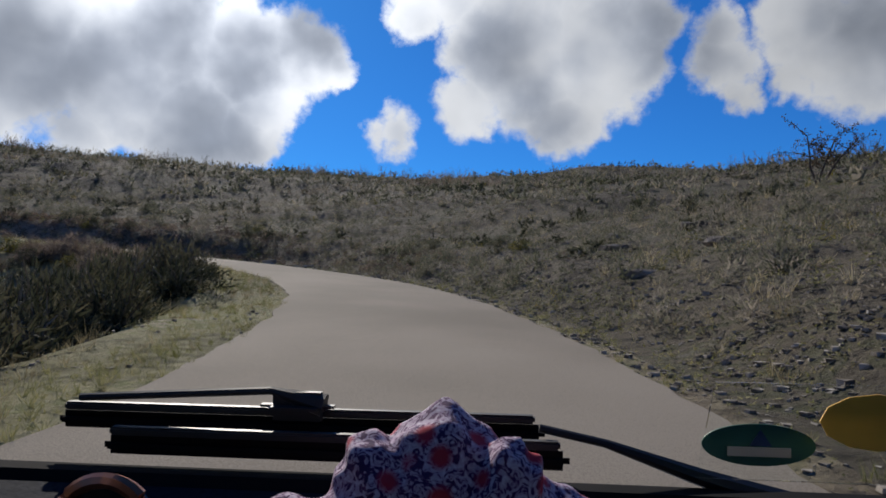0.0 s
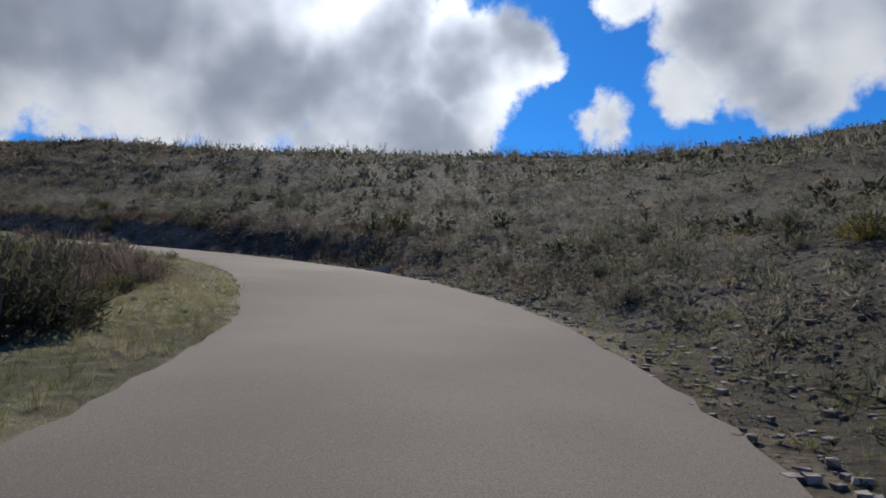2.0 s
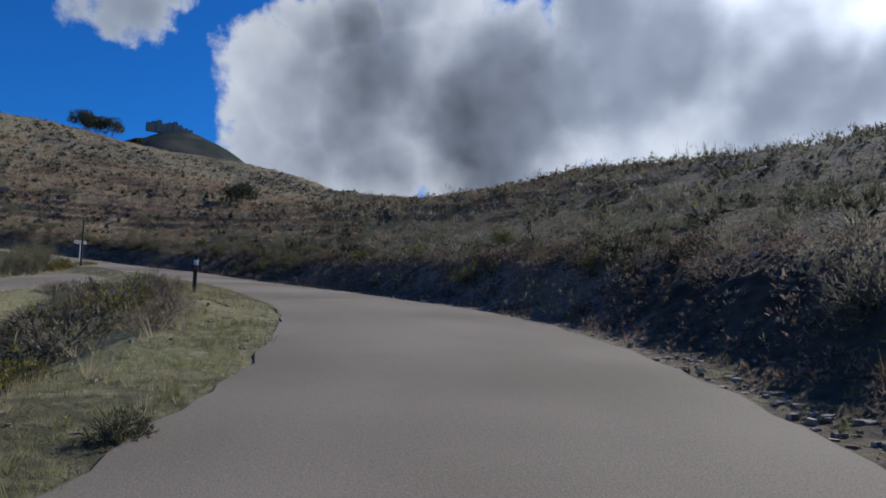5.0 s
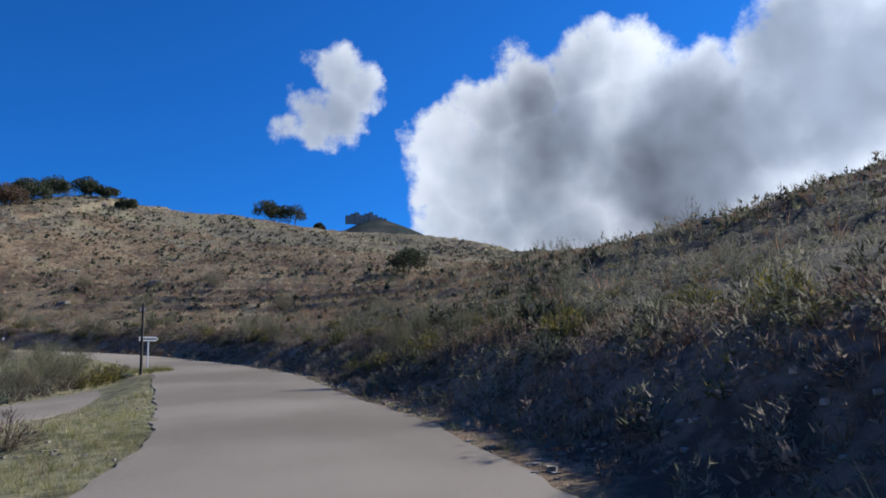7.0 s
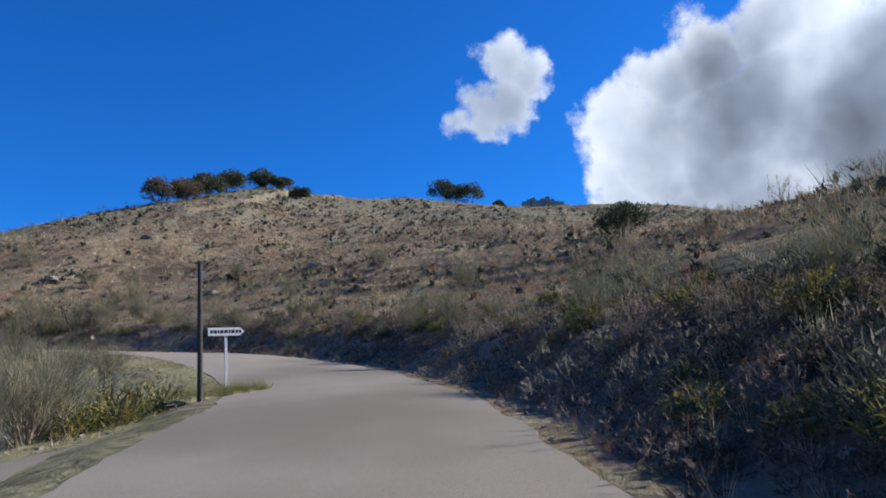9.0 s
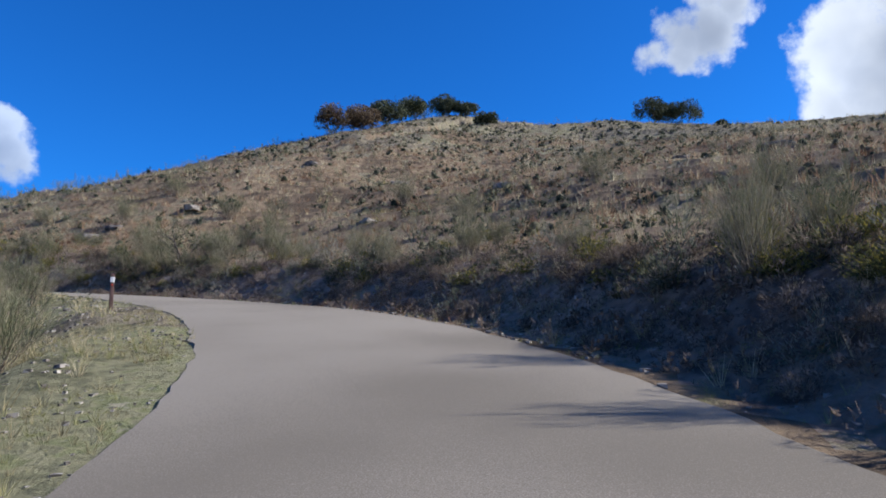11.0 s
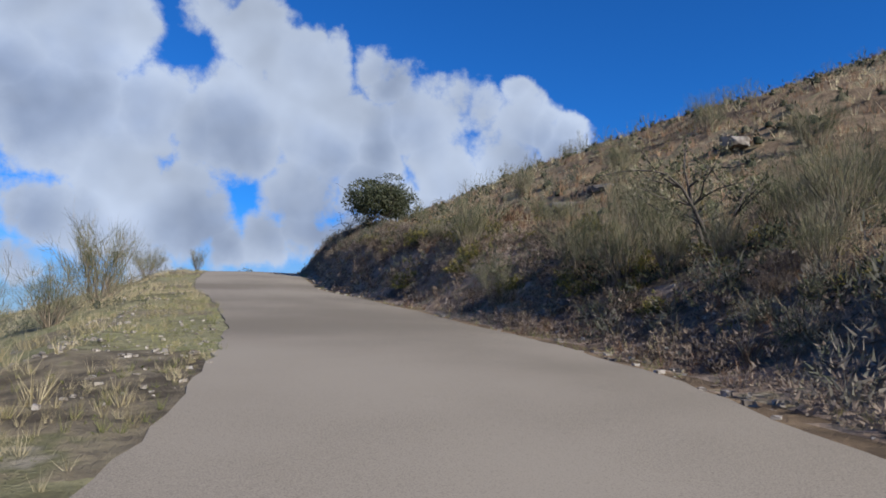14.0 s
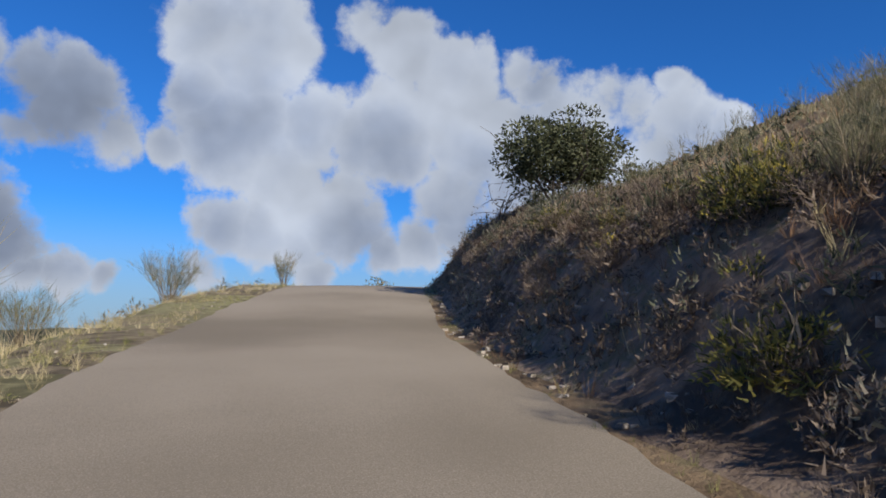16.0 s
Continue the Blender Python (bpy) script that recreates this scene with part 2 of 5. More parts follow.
M_SWARD = material("grassy_soil", [(0.30, (0.13, 0.12, 0.068)), (0.45, (0.215, 0.2, 0.11)), (0.58, (0.29, 0.265, 0.15)), (0.7, (0.2, 0.205, 0.09)), (0.82, (0.36, 0.32, 0.22))],
                   scale=2.6, big=0.2, rough=0.95, detail=10, spec=0.1, clod=0.8)
M_RUST = material("bracken_soil", [(0.30, (0.12, 0.088, 0.058)), (0.45, (0.21, 0.15, 0.094)), (0.58, (0.29, 0.21, 0.13)), (0.7, (0.2, 0.175, 0.1)), (0.82, (0.36, 0.29, 0.195))],
                  scale=1.2, big=0.12, rough=0.95, detail=10, spec=0.1, clod=0.9)
M_BANK = material("cut_bank_soil", [(0.30, (0.14, 0.104, 0.08)), (0.45, (0.255, 0.192, 0.146)), (0.58, (0.34, 0.26, 0.2)), (0.7, (0.23, 0.195, 0.12)), (0.82, (0.42, 0.35, 0.28))],
                  scale=2.4, big=0.25, rough=0.95, detail=10, spec=0.1, clod=1.0)
M_ASPHALT = material("asphalt", [(0.36, (0.176, 0.15, 0.114)), (0.5, (0.226, 0.193, 0.149)), (0.64, (0.278, 0.24, 0.188))], scale=70, big=0.14, bump=0.13, bump_scale=220, rough=0.9, spec=0.12, detail=10)
M_HEATH = material("heath_leaves", [(0.3, (0.07, 0.076, 0.046)), (0.45, (0.155, 0.16, 0.107)), (0.58, (0.225, 0.215, 0.16)), (0.75, (0.32, 0.28, 0.225))], scale=1.5, big=0.1, island=0.32, see_through=0.46, spec=0.12, detail=4)
M_SCRUB = material("dark_scrub_leaves", [(0.28, (0.03, 0.035, 0.021)), (0.5, (0.075, 0.08, 0.048)), (0.75, (0.15, 0.135, 0.085))], scale=1.5, big=0.1, island=0.4, see_through=0.25, spec=0.12, detail=4)
M_STEM = material("pale_stems", [(0.3, (0.13, 0.1, 0.07)), (0.6, (0.28, 0.23, 0.165))], scale=9, island=0.5, rough=0.9, spec=0.15)
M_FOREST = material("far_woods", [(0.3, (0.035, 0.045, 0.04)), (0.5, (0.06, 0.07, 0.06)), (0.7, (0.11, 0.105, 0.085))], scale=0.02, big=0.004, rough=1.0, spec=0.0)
M_GORSE = material("gorse_leaves", [(0.28, (0.06, 0.068, 0.024)), (0.5, (0.155, 0.15, 0.052)), (0.68, (0.25, 0.215, 0.06)), (0.85, (0.42, 0.33, 0.065))], scale=2.5, island=0.6, see_through=0.3, spec=0.12)
M_BROOM = material("broom_twigs", [(0.3, (0.12, 0.125, 0.065)), (0.55, (0.22, 0.21, 0.12)), (0.8, (0.34, 0.29, 0.2))], scale=0.8, island=0.6, see_through=0.25, spec=0.15)
M_GRASS = material("dry_grass_blades", [(0.25, (0.24, 0.2, 0.105)), (0.5, (0.46, 0.385, 0.22)), (0.75, (0.66, 0.56, 0.36))], scale=0.7, big=0.06, island=0.5, see_through=0.3, spec=0.15)
M_TURF = material("green_grass_blades", [(0.25, (0.14, 0.155, 0.05)), (0.5, (0.27, 0.265, 0.1)), (0.75, (0.43, 0.385, 0.19))], scale=0.5, big=0.1, island=0.5, see_through=0.35, spec=0.15)
M_LITTER = material("bank_stalks", [(0.28, (0.09, 0.068, 0.052)), (0.5, (0.21, 0.162, 0.124)), (0.75, (0.35, 0.28, 0.22))], scale=1.5, big=0.1, island=0.45, see_through=0.35, spec=0.12, detail=4)
M_BRACKEN = material("russet_bracken", [(0.25, (0.15, 0.083, 0.047)), (0.5, (0.27, 0.158, 0.092)), (0.75, (0.4, 0.268, 0.165))], scale=0.5, big=0.06, island=0.5, see_through=0.3, spec=0.15)
M_LEAF = material("oak_leaves", [(0.25, (0.035, 0.043, 0.02)), (0.55, (0.075, 0.085, 0.042)), (0.8, (0.14, 0.145, 0.085))], scale=1.2, island=0.6, see_through=0.2, spec=0.3)
M_RUSSET_LEAF = material("russet_oak_leaves", [(0.25, (0.075, 0.05, 0.03)), (0.55, (0.14, 0.1, 0.058)), (0.8, (0.22, 0.15, 0.085))], scale=1.2, island=0.6, see_through=0.2)
M_BARK = material("bark", [(0.3, (0.05, 0.042, 0.034)), (0.6, (0.12, 0.1, 0.085))], scale=14, bump=0.8, bump_scale=40, rough=0.95)
M_STONE = material("stone", [(0.3, (0.16, 0.14, 0.12)), (0.5, (0.3, 0.27, 0.23)), (0.7, (0.45, 0.42, 0.37))], scale=7, bump=0.7, bump_scale=30, rough=0.9, obj=0.4, spec=0.2)
M_OUTCROP = material("outcrop", [(0.3, (0.1, 0.088, 0.074)), (0.5, (0.19, 0.165, 0.14)), (0.7, (0.3, 0.27, 0.23))], scale=3, bump=0.9, bump_scale=12, rough=0.95, obj=0.3, spec=0.1)
M_RUBBLE = material("rubble", [(0.3, (0.13, 0.11, 0.09)), (0.5, (0.24, 0.21, 0.175)), (0.75, (0.4, 0.36, 0.31))], scale=7, rough=0.92, island=0.6, spec=0.2)
M_CONCRETE = material("concrete", [(0.3, (0.3, 0.28, 0.25)), (0.6, (0.45, 0.43, 0.39)), (0.8, (0.52, 0.5, 0.46))], scale=6, big=1.2, bump=0.4, bump_scale=50, rough=0.9)

# ---- the lie of the road: x, y, height, half width ----
ROAD_WEST = [
    (-3.2, -49.0, -2.70, 2.9), (-1.8, -26.0, -1.25, 2.9), (-1.1, -15.1, -0.53, 3.00), (-0.3, -3.6, 0.22, 3.00), (0.4, 4.9, 0.88, 3.05),
    (0.1, 13.1, 1.41, 2.95), (-1.4, 21.5, 2.09, 2.81), (-4.9, 29.8, 2.79, 2.93), (-11.3, 38.2, 3.61, 2.98), (-19.0, 43.3, 4.37, 3.10),
    (-27.4, 46.3, 5.05, 3.06), (-36.3, 47.3, 5.64, 2.82), (-45.7, 47.7, 6.24, 2.69), (-55.4, 46.6, 6.96, 2.81)]
ROAD_SOUTH = [
    (-65.3, 45.2, 7.78, 3.15), (-74.9, 43.3, 8.55, 3.02), (-83.8, 39.2, 9.60, 3.22), (-90.9, 33.4, 10.73, 3.11), (-96.5, 26.4, 11.60, 3.08),
    (-100.2, 18.3, 12.46, 3.15), (-102.2, 9.4, 13.22, 3.07), (-103.4, 0.1, 14.06, 3.05), (-104.5, -9.0, 14.82, 3.19), (-106.3, -17.9, 15.85, 3.34),
    (-108.5, -27.5, 16.88, 3.25), (-110.8, -37.0, 17.10, 3.25), (-114.0, -47.0, 16.60, 3.15), (-120.0, -58.0, 15.20, 3.05), (-130.0, -70.0, 12.50, 3.05)]
BRANCH = [(-79.2, 43.8, 8.77, 2.0), (-71.7, 42.7, 7.99, 2.5), (-64.5, 41.2, 7.39, 3.2), (-56.0, 37.6, 6.62, 2.8), (-43.2, 30.8, 5.07, 2.1), (-27.2, 22.8, 2.57, 2.1), (-15.2, 10.8, -0.43, 2.1)]


def spline(rows, step=0.5):
    a = np.array(rows, float)
    a = np.vstack([2 * a[0] - a[1], a, 2 * a[-1] - a[-2]])
    out = []
    for i in range(1, len(a) - 2):
        n = max(2, int(np.linalg.norm(a[i + 1, :2] - a[i, :2]) / step))
        u = (np.arange(n) / n)[:, None]
        out.append(0.5 * (2 * a[i] + (a[i + 1] - a[i - 1]) * u + (2 * a[i - 1] - 5 * a[i] + 4 * a[i + 1] - a[i + 2]) * u**2
                          + (3 * a[i] - a[i - 1] - 3 * a[i + 1] + a[i + 2]) * u**3))
    out.append(a[-2:-1])
    p = np.vstack(out)
    t = np.gradient(p[:, :2], axis=0)
    t /= np.linalg.norm(t, axis=1)[:, None]
    s = np.r_[0, np.cumsum(np.linalg.norm(np.diff(p[:, :2], axis=0), axis=1))]
    return p, t, s


ROAD, ROAD_T, ROAD_S = spline(ROAD_WEST + ROAD_SOUTH)
ROAD_S = ROAD_S - ROAD_S[np.argmin(np.hypot(ROAD[:, 0], ROAD[:, 1]))]
SIDE, SIDE_T, SIDE_S = spline(BRANCH)


def along(x, y, road=None):
    """For places in plan: distance along the road, distance to its right, its height and half width, and a height smoothed over all the road."""
    p, t, s = (ROAD, ROAD_T, ROAD_S) if road is None else road
    x, y = np.asarray(x, float).ravel(), np.asarray(y, float).ravel()
    res = np.empty((5, len(x)))
    coarse = p[::8]
    for a in range(0, len(x), 20000):
        q = np.stack([x[a:a + 20000], y[a:a + 20000]], 1)
        d2 = ((q[:, None] - p[None, :, :2]) ** 2).sum(2)
        i = d2.argmin(1)
        off = q - p[i, :2]
        right = off[:, 0] * t[i, 1] - off[:, 1] * t[i, 0]
        sgn = np.where(right >= 0, 1.0, -1.0)
        w = (((q[:, None] - coarse[None, :, :2]) ** 2).sum(2) + 4.0) ** -2.5
        res[:, a:a + 20000] = s[i], sgn * np.sqrt(d2[np.arange(len(q)), i]), p[i, 2], p[i, 3], (w * coarse[:, 2]).sum(1) / w.sum(1)
    return res


def rolling(x, y, size, seed):
    """Smooth value noise in -1..1 on a lattice of that many metres."""
    rs = np.random.RandomState(seed)
    lat = rs.uniform(-1, 1, (64, 64))
    u, v = np.asarray(x) / size, np.asarray(y) / size
    i, j = np.floor(u).astype(int), np.floor(v).astype(int)
    fu, fv = u - i, v - j
    fu, fv = fu * fu * (3 - 2 * fu), fv * fv * (3 - 2 * fv)
    g = lambda a, b: lat[a % 64, b % 64]
    return (g(i, j) * (1 - fu) + g(i + 1, j) * fu) * (1 - fv) + (g(i, j + 1) * (1 - fu) + g(i + 1, j + 1) * fu) * fv


def ease(v, a, b):
    u = np.clip((v - a) / (b - a), 0, 1)
    return u * u * (3 - 2 * u)


SLOPE_S, SLOPE = [-50, 0, 40, 60, 90, 105, 125, 140, 150, 165, 185, 205, 240], [0.305, 0.302, 0.27, 0.252, 0.288, 0.318, 0.30, 0.375, 0.41, 0.455, 0.49, 0.515, 0.50]
CREST_S, CREST = [-50, 0, 45, 66, 84, 100, 115, 128, 142, 150, 165, 180, 200, 230], [95, 92, 92, 78, 64, 60, 72, 90, 150, 156, 138, 112, 100, 95]
BANK_S, BANK = [-50, 0, 20, 34, 45, 60, 85, 110, 130, 143, 152, 162, 185, 200, 215], [1.0, 0.8, 0.55, 0.4, 0.9, 1.4, 0.9, 0.9, 1.0, 0.8, 0.9, 2.0, 2.3, 1.2, 0.4]


def ground_z(x, y, phase=False):
    """The ground's height; with phase, how far up its terrace each place lies, 0 to 1."""
    shape = np.shape(x)
    x, y = np.asarray(x, float).ravel(), np.asarray(y, float).ravel()
    s, d, zr, half, zs = along(x, y)
    e = np.abs(d) - half
    near = ease(e, 6, 40)
    base = zr * (1 - near) + zs * near
    # up on the right: verge, cut bank, open slope, crest, far side
    k, dc, bank = np.interp(s, SLOPE_S, SLOPE), np.interp(s, CREST_S, CREST), np.interp(s, BANK_S, BANK)
    er = np.maximum(e, 0)
    dc = dc + 6 * rolling(x, y, 23, 5)
    climb = np.where(er < dc, er, dc - (er - dc) * 0.35 * ease(er - dc, 0, 30))
    climb = np.maximum(climb, dc - 160)
    foot = np.interp(s, [120, 152, 163], [3.6, 3.6, 2.5])
    up = bank * ease(er, 0.18 * foot, foot) + k * np.maximum(climb - 1.6, 0) * (1 - 0.0021 * np.maximum(climb, 0))
    up += (0.5 * rolling(x, y, 9, 1) + 1.5 * rolling(x, y, 31, 2)) * ease(er, 4, 25) + 0.18 * rolling(x, y, 2.6, 3) * ease(er, 0.8, 3)
    up -= 0.06 * np.exp(-((er - 0.75) / 0.35) ** 2)
    # the slope hangs a little above the bank along the last bend
    up -= 1.5 * ease(er, 4, 10) * ease(er, 50, 18) * ease(s, 138, 154) * ease(s, 204, 186)
    # narrow terraces trodden across the open slope
    lev = up / 1.3 + 0.55 * rolling(x, y, 14, 8) + 0.12 * rolling(x, y, 4, 9)
    saw = lev - np.floor(lev)
    up += 0.98 * (ease(saw, 0.6, 0.92) - saw) * (0.75 + 0.25 * rolling(x, y, 11, 10)) * ease(er, 8, 18) * ease(s, 66, 100)
    if phase:
        return saw
    # a shoulder with pines, and the saddle beside it
    up += 4.6 * np.exp(-((x + 234) ** 2 + (y - 46) ** 2) / 42**2) - 3.4 * np.exp(-((x + 162) ** 2 + (y - 80) ** 2) / 34**2) - 1.6 * np.exp(-((x + 122) ** 2 + (y - 100) ** 2) / 26**2)
    # down on the left: grass verge, then the hollow
    el = np.maximum(e, 0)
    deep = 0.34 * np.maximum(el - 2.2, 0)
    deep = 24 * (1 - np.exp(-deep / 24))
    left = -deep - 0.05 * ease(el, 0.3, 1.5) + 0.16 * rolling(x, y, 2.1, 6) * ease(el, 0.5, 2) + 0.5 * rolling(x, y, 11, 7) * ease(el, 4, 15)
    left += 0.28 * ease(s, 50, 60) * ease(s, 74, 66) * ease(el, 0.9, 2.6)
    z = base + np.where(d > 0, up, left)
    z = np.where(e < 0.25, zr - 0.028, z)
    z = np.where((e >= 0.25) & (e < 0.6), np.clip(z, zr - 0.035, zr + 0.05), z)
    # the side road's bed
    s2, d2, z2, h2, _ = along(x, y, (SIDE, SIDE_T, SIDE_S))
    t2 = ease(np.abs(d2) - h2, 0.3, 5.0)
    w2 = (1 - t2) * ease(e, 0.3, 2.6) * (s2 > 1)
    bed = z2 - 0.045 * (np.abs(d2) < h2 + 0.25)
    z = np.where(e > 0.3, bed * w2 + z * (1 - w2), z)
    # far country: low valleys, a bare hill with a castle
    far = np.hypot(x + 60, y - 20)
    low = -45 + 14 * rolling(x, y, 260, 11) + 30 * rolling(x, y, 900, 12) * ease(far, 600, 2500)
    f = ease(far, 170, 420)
    z = z * (1 - f) + low * f
    peak = (372 + 14 * rolling(x, y, 130, 15) + 7 * rolling(x, y, 45, 16)) * np.exp(-(np.hypot((x + 1340) / 420, (y - 225) / 330)) ** 1.7) - 40
    z = np.where(f > 0, np.maximum(z, peak * f + z * (1 - f)), z)
    return z.reshape(shape)


# ---- mesh helpers ----
def mesh(name, verts, faces, mat, smooth=False):
    me = bpy.data.meshes.new(name)
    verts, faces = np.asarray(verts, np.float32), np.asarray(faces, np.int32)
    k = faces.shape[1]
    me.vertices.add(len(verts))
    me.vertices.foreach_set("co", verts.ravel())
    me.loops.add(faces.size)
    me.loops.foreach_set("vertex_index", faces.ravel())
    me.polygons.add(len(faces))
    me.polygons.foreach_set("loop_start", np.arange(0, faces.size, k, dtype=np.int32))
    me.polygons.foreach_set("loop_total", np.full(len(faces), k, np.int32))
    me.polygons.foreach_set("use_smooth", np.full(len(faces), smooth))
    me.update(calc_edges=True)
    me.materials.append(mat)
    return me


def soup(name, tris, mat):
    """A mesh of loose triangles, shape (n, 3, 3)."""
    tris = np.asarray(tris)
    return mesh(name, tris.reshape(-1, 3), np.arange(len(tris) * 3).reshape(-1, 3), mat)


def part(name, bm, mat, parent=None, label=""):
    me = bpy.data.meshes.new(name)
    bm.to_mesh(me)
    bm.free()
    me.materials.append(mat)
    ob = new(name, me)
    ob.parent = parent
    if label:
        tagged(ob, label)
    return ob


# ---- ground ----
def axis_steps(lo, fine_lo, fine_hi, hi, step, fine, reach_lo, reach_hi):
    mid = np.concatenate([np.arange(lo, fine_lo, step), np.arange(fine_lo, fine_hi, fine), np.arange(fine_hi, hi, step)])
    def out(start, reach, sign):
        v, g, at = [], step, start
        while abs(at) < reach:
            g *= 1.085
            at += sign * g
            v.append(at)
        return v
    return np.array(out(lo, reach_lo, -1)[::-1] + list(mid) + out(mid[-1], reach_hi, 1))


def build_ground():
    gx, gy = axis_steps(-232, -118, 10, 24, 1.0, 0.6, 4500, 4500), axis_steps(-58, -26, 56, 112, 1.0, 0.6, 4500, 4500)
    X, Y = np.meshgrid(gx, gy, indexing="ij")
    Z = ground_z(X, Y)
    nx, ny = X.shape
    idx = np.arange(nx * ny).reshape(nx, ny)
    quads = np.stack([idx[:-1, :-1], idx[1:, :-1], idx[1:, 1:], idx[:-1, 1:]], -1).reshape(-1, 4)
    me = mesh("ground", np.stack([X, Y, Z], -1).reshape(-1, 3), quads, M_EARTH, True)
    me.materials.append(M_PEAT)
    me.materials.append(M_SWARD)
    me.materials.append(M_RUST)
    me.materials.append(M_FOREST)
    me.materials.append(M_BANK)
    cx, cy = X.ravel()[quads].mean(1), Y.ravel()[quads].mean(1)
    s, d, _, half, _ = along(cx, cy)
    e = np.abs(d) - half
    rough = 12 * rolling(cx, cy, 6, 71) + 5 * rolling(cx, cy, 1.4, 72)
    heath = (d > 0) & ((s + rough < 104) | (e < 3.4 + 0.08 * rough)) & (e > 0.5)
    stony = (d < 0) & (s > 96) & (rough > 3) & (e < 5)
    russet = (d > 0) & (s + 1.5 * rough < 188) & (s > 60) & (e < 70 + 2.5 * rough)
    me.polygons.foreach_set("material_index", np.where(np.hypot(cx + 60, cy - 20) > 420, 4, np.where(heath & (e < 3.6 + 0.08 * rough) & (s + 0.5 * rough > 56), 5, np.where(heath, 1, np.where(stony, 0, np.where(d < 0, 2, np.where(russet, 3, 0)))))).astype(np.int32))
    ob = new("ground", me)
    tagged(ob, "scrubby hillside of brown earth and dry grass", "ground", kind="structure")


def build_road(name, p, t, label, lift):
    rng = np.random.RandomState(3)
    across = np.array([-1.0, -0.99, -0.6, -0.2, 0.2, 0.6, 0.99, 1.0])
    n = len(p)
    nor = np.stack([t[:, 1], -t[:, 0]], 1)
    k = np.arange(n)
    wob = [0.10 * rolling(k * 0.5, k * 0 + 3.0, 1.7, 21) + 0.06 * rng.uniform(-1, 1, n), 0.10 * rolling(k * 0.5, k * 0 + 9.0, 1.9, 22) + 0.06 * rng.uniform(-1, 1, n)]
    V = np.zeros((n, len(across), 3))
    for j, u in enumerate(across):
        w = p[:, 3] * u + (wob[0] if u < -0.9 else wob[1] if u > 0.9 else 0)
        V[:, j, :2] = p[:, :2] + nor * np.reshape(w, (-1, 1))
        V[:, j, 2] = p[:, 2] + lift + 0.05 * (1 - u * u) - (0.06 if abs(u) == 1 else 0)
    idx = np.arange(n * len(across)).reshape(n, -1)
    q = np.stack([idx[:-1, :-1], idx[:-1, 1:], idx[1:, 1:], idx[1:, :-1]], -1).reshape(-1, 4)
    ob = new(name, mesh(name, V.reshape(-1, 3), q, M_ASPHALT, False))
    return tagged(ob, label, "road", kind="structure")


build_ground()
build_road("road", ROAD, ROAD_T, "narrow worn grey-brown asphalt mountain road without markings", 0.0)
build_road("side_road", SIDE, SIDE_T, "worn asphalt side road joining the mountain road", -0.012)


def build_island():
    """The low turf tongue between the two roads, round the sign."""
    ring, spokes, v, f = 7, 30, [(-73.5, 40.55)], []
    rng = np.random.RandomState(8)
    wob = 1 + 0.1 * np.sin(np.linspace(0, 2 * np.pi, spokes + 1)[:-1] * 5) + rng.uniform(-0.06, 0.06, spokes)
    for k in range(1, ring + 1):
        for j in range(spokes):
            a, r = 2 * math.pi * j / spokes, k / ring * wob[j]
            u, w = 1.75 * r * math.cos(a), 0.95 * r * math.sin(a)
            v.append((-73.5 + u * 0.83 - w * 0.56, 40.55 - u * 0.56 + w * 0.83))
    xy = np.array(v)
    _, _, zr, _, _ = along(xy[:, 0], xy[:, 1])
    level = np.concatenate([[0], np.repeat(np.arange(1, ring + 1) / ring, spokes)])
    z = zr + 0.13 - 0.2 * level**3 + 0.025 * rolling(xy[:, 0], xy[:, 1], 0.4, 31)
    for j in range(spokes):
        f.append((0, 1 + j, 1 + (j + 1) % spokes))
        for k in range(ring - 1):
            a, b = 1 + k * spokes + j, 1 + k * spokes + (j + 1) % spokes
            f += [(a, a + spokes, b + spokes), (a, b + spokes, b)]
    ob = new("verge_island", mesh("verge_island", np.column_stack([xy, z]), np.array(f), M_SWARD, True))
    tagged(ob, "low tongue of turf round the sign at the junction", "verge", kind="structure")


build_island()


# ---- plants: blades and leaves as triangles ----
R = np.random.RandomState


def blades(roots, ways, length, width, rng):
    """One pointed blade a root, along its way."""
    n = len(roots)
    ways = ways / np.linalg.norm(ways, axis=1)[:, None]
    side = np.cross(ways, rng.normal(size=(n, 3)))
    side /= np.linalg.norm(side, axis=1)[:, None]
    length, width = np.broadcast_to(length, n)[:, None], np.broadcast_to(width, n)[:, None]
    return np.stack([roots - side * width / 2, roots + side * width / 2, roots + ways * length], 1)


def shell(n, rng, low=-0.1):
    v = rng.normal(size=(n * 3, 3))
    v /= np.linalg.norm(v, axis=1)[:, None]
    return v[v[:, 2] > low][:n]


def lumps(v, rng):
    """How far a knobbly bush reaches in each direction."""
    a, b, c = rng.uniform(0, 6, 3)
    return 1 + 0.2 * np.sin(v[:, 0] * 4.3 + a) * np.cos(v[:, 1] * 3.9 + b) + 0.12 * np.sin(v[:, 0] * 9 + v[:, 2] * 7 + c)


def loose(tri):
    """Loose triangles as vertices and faces."""
    tri = np.asarray(tri)
    return tri.reshape(-1, 3), np.arange(len(tri) * 3).reshape(-1, 3)


def merged(*kinds):
    v, f, n = [], [], 0
    for a, b in kinds:
        v.append(a)
        f.append(b + n)
        n += len(a)
    return np.concatenate(v), np.concatenate(f)


BUSH = np.array([0.45, 0.45, 0.55])


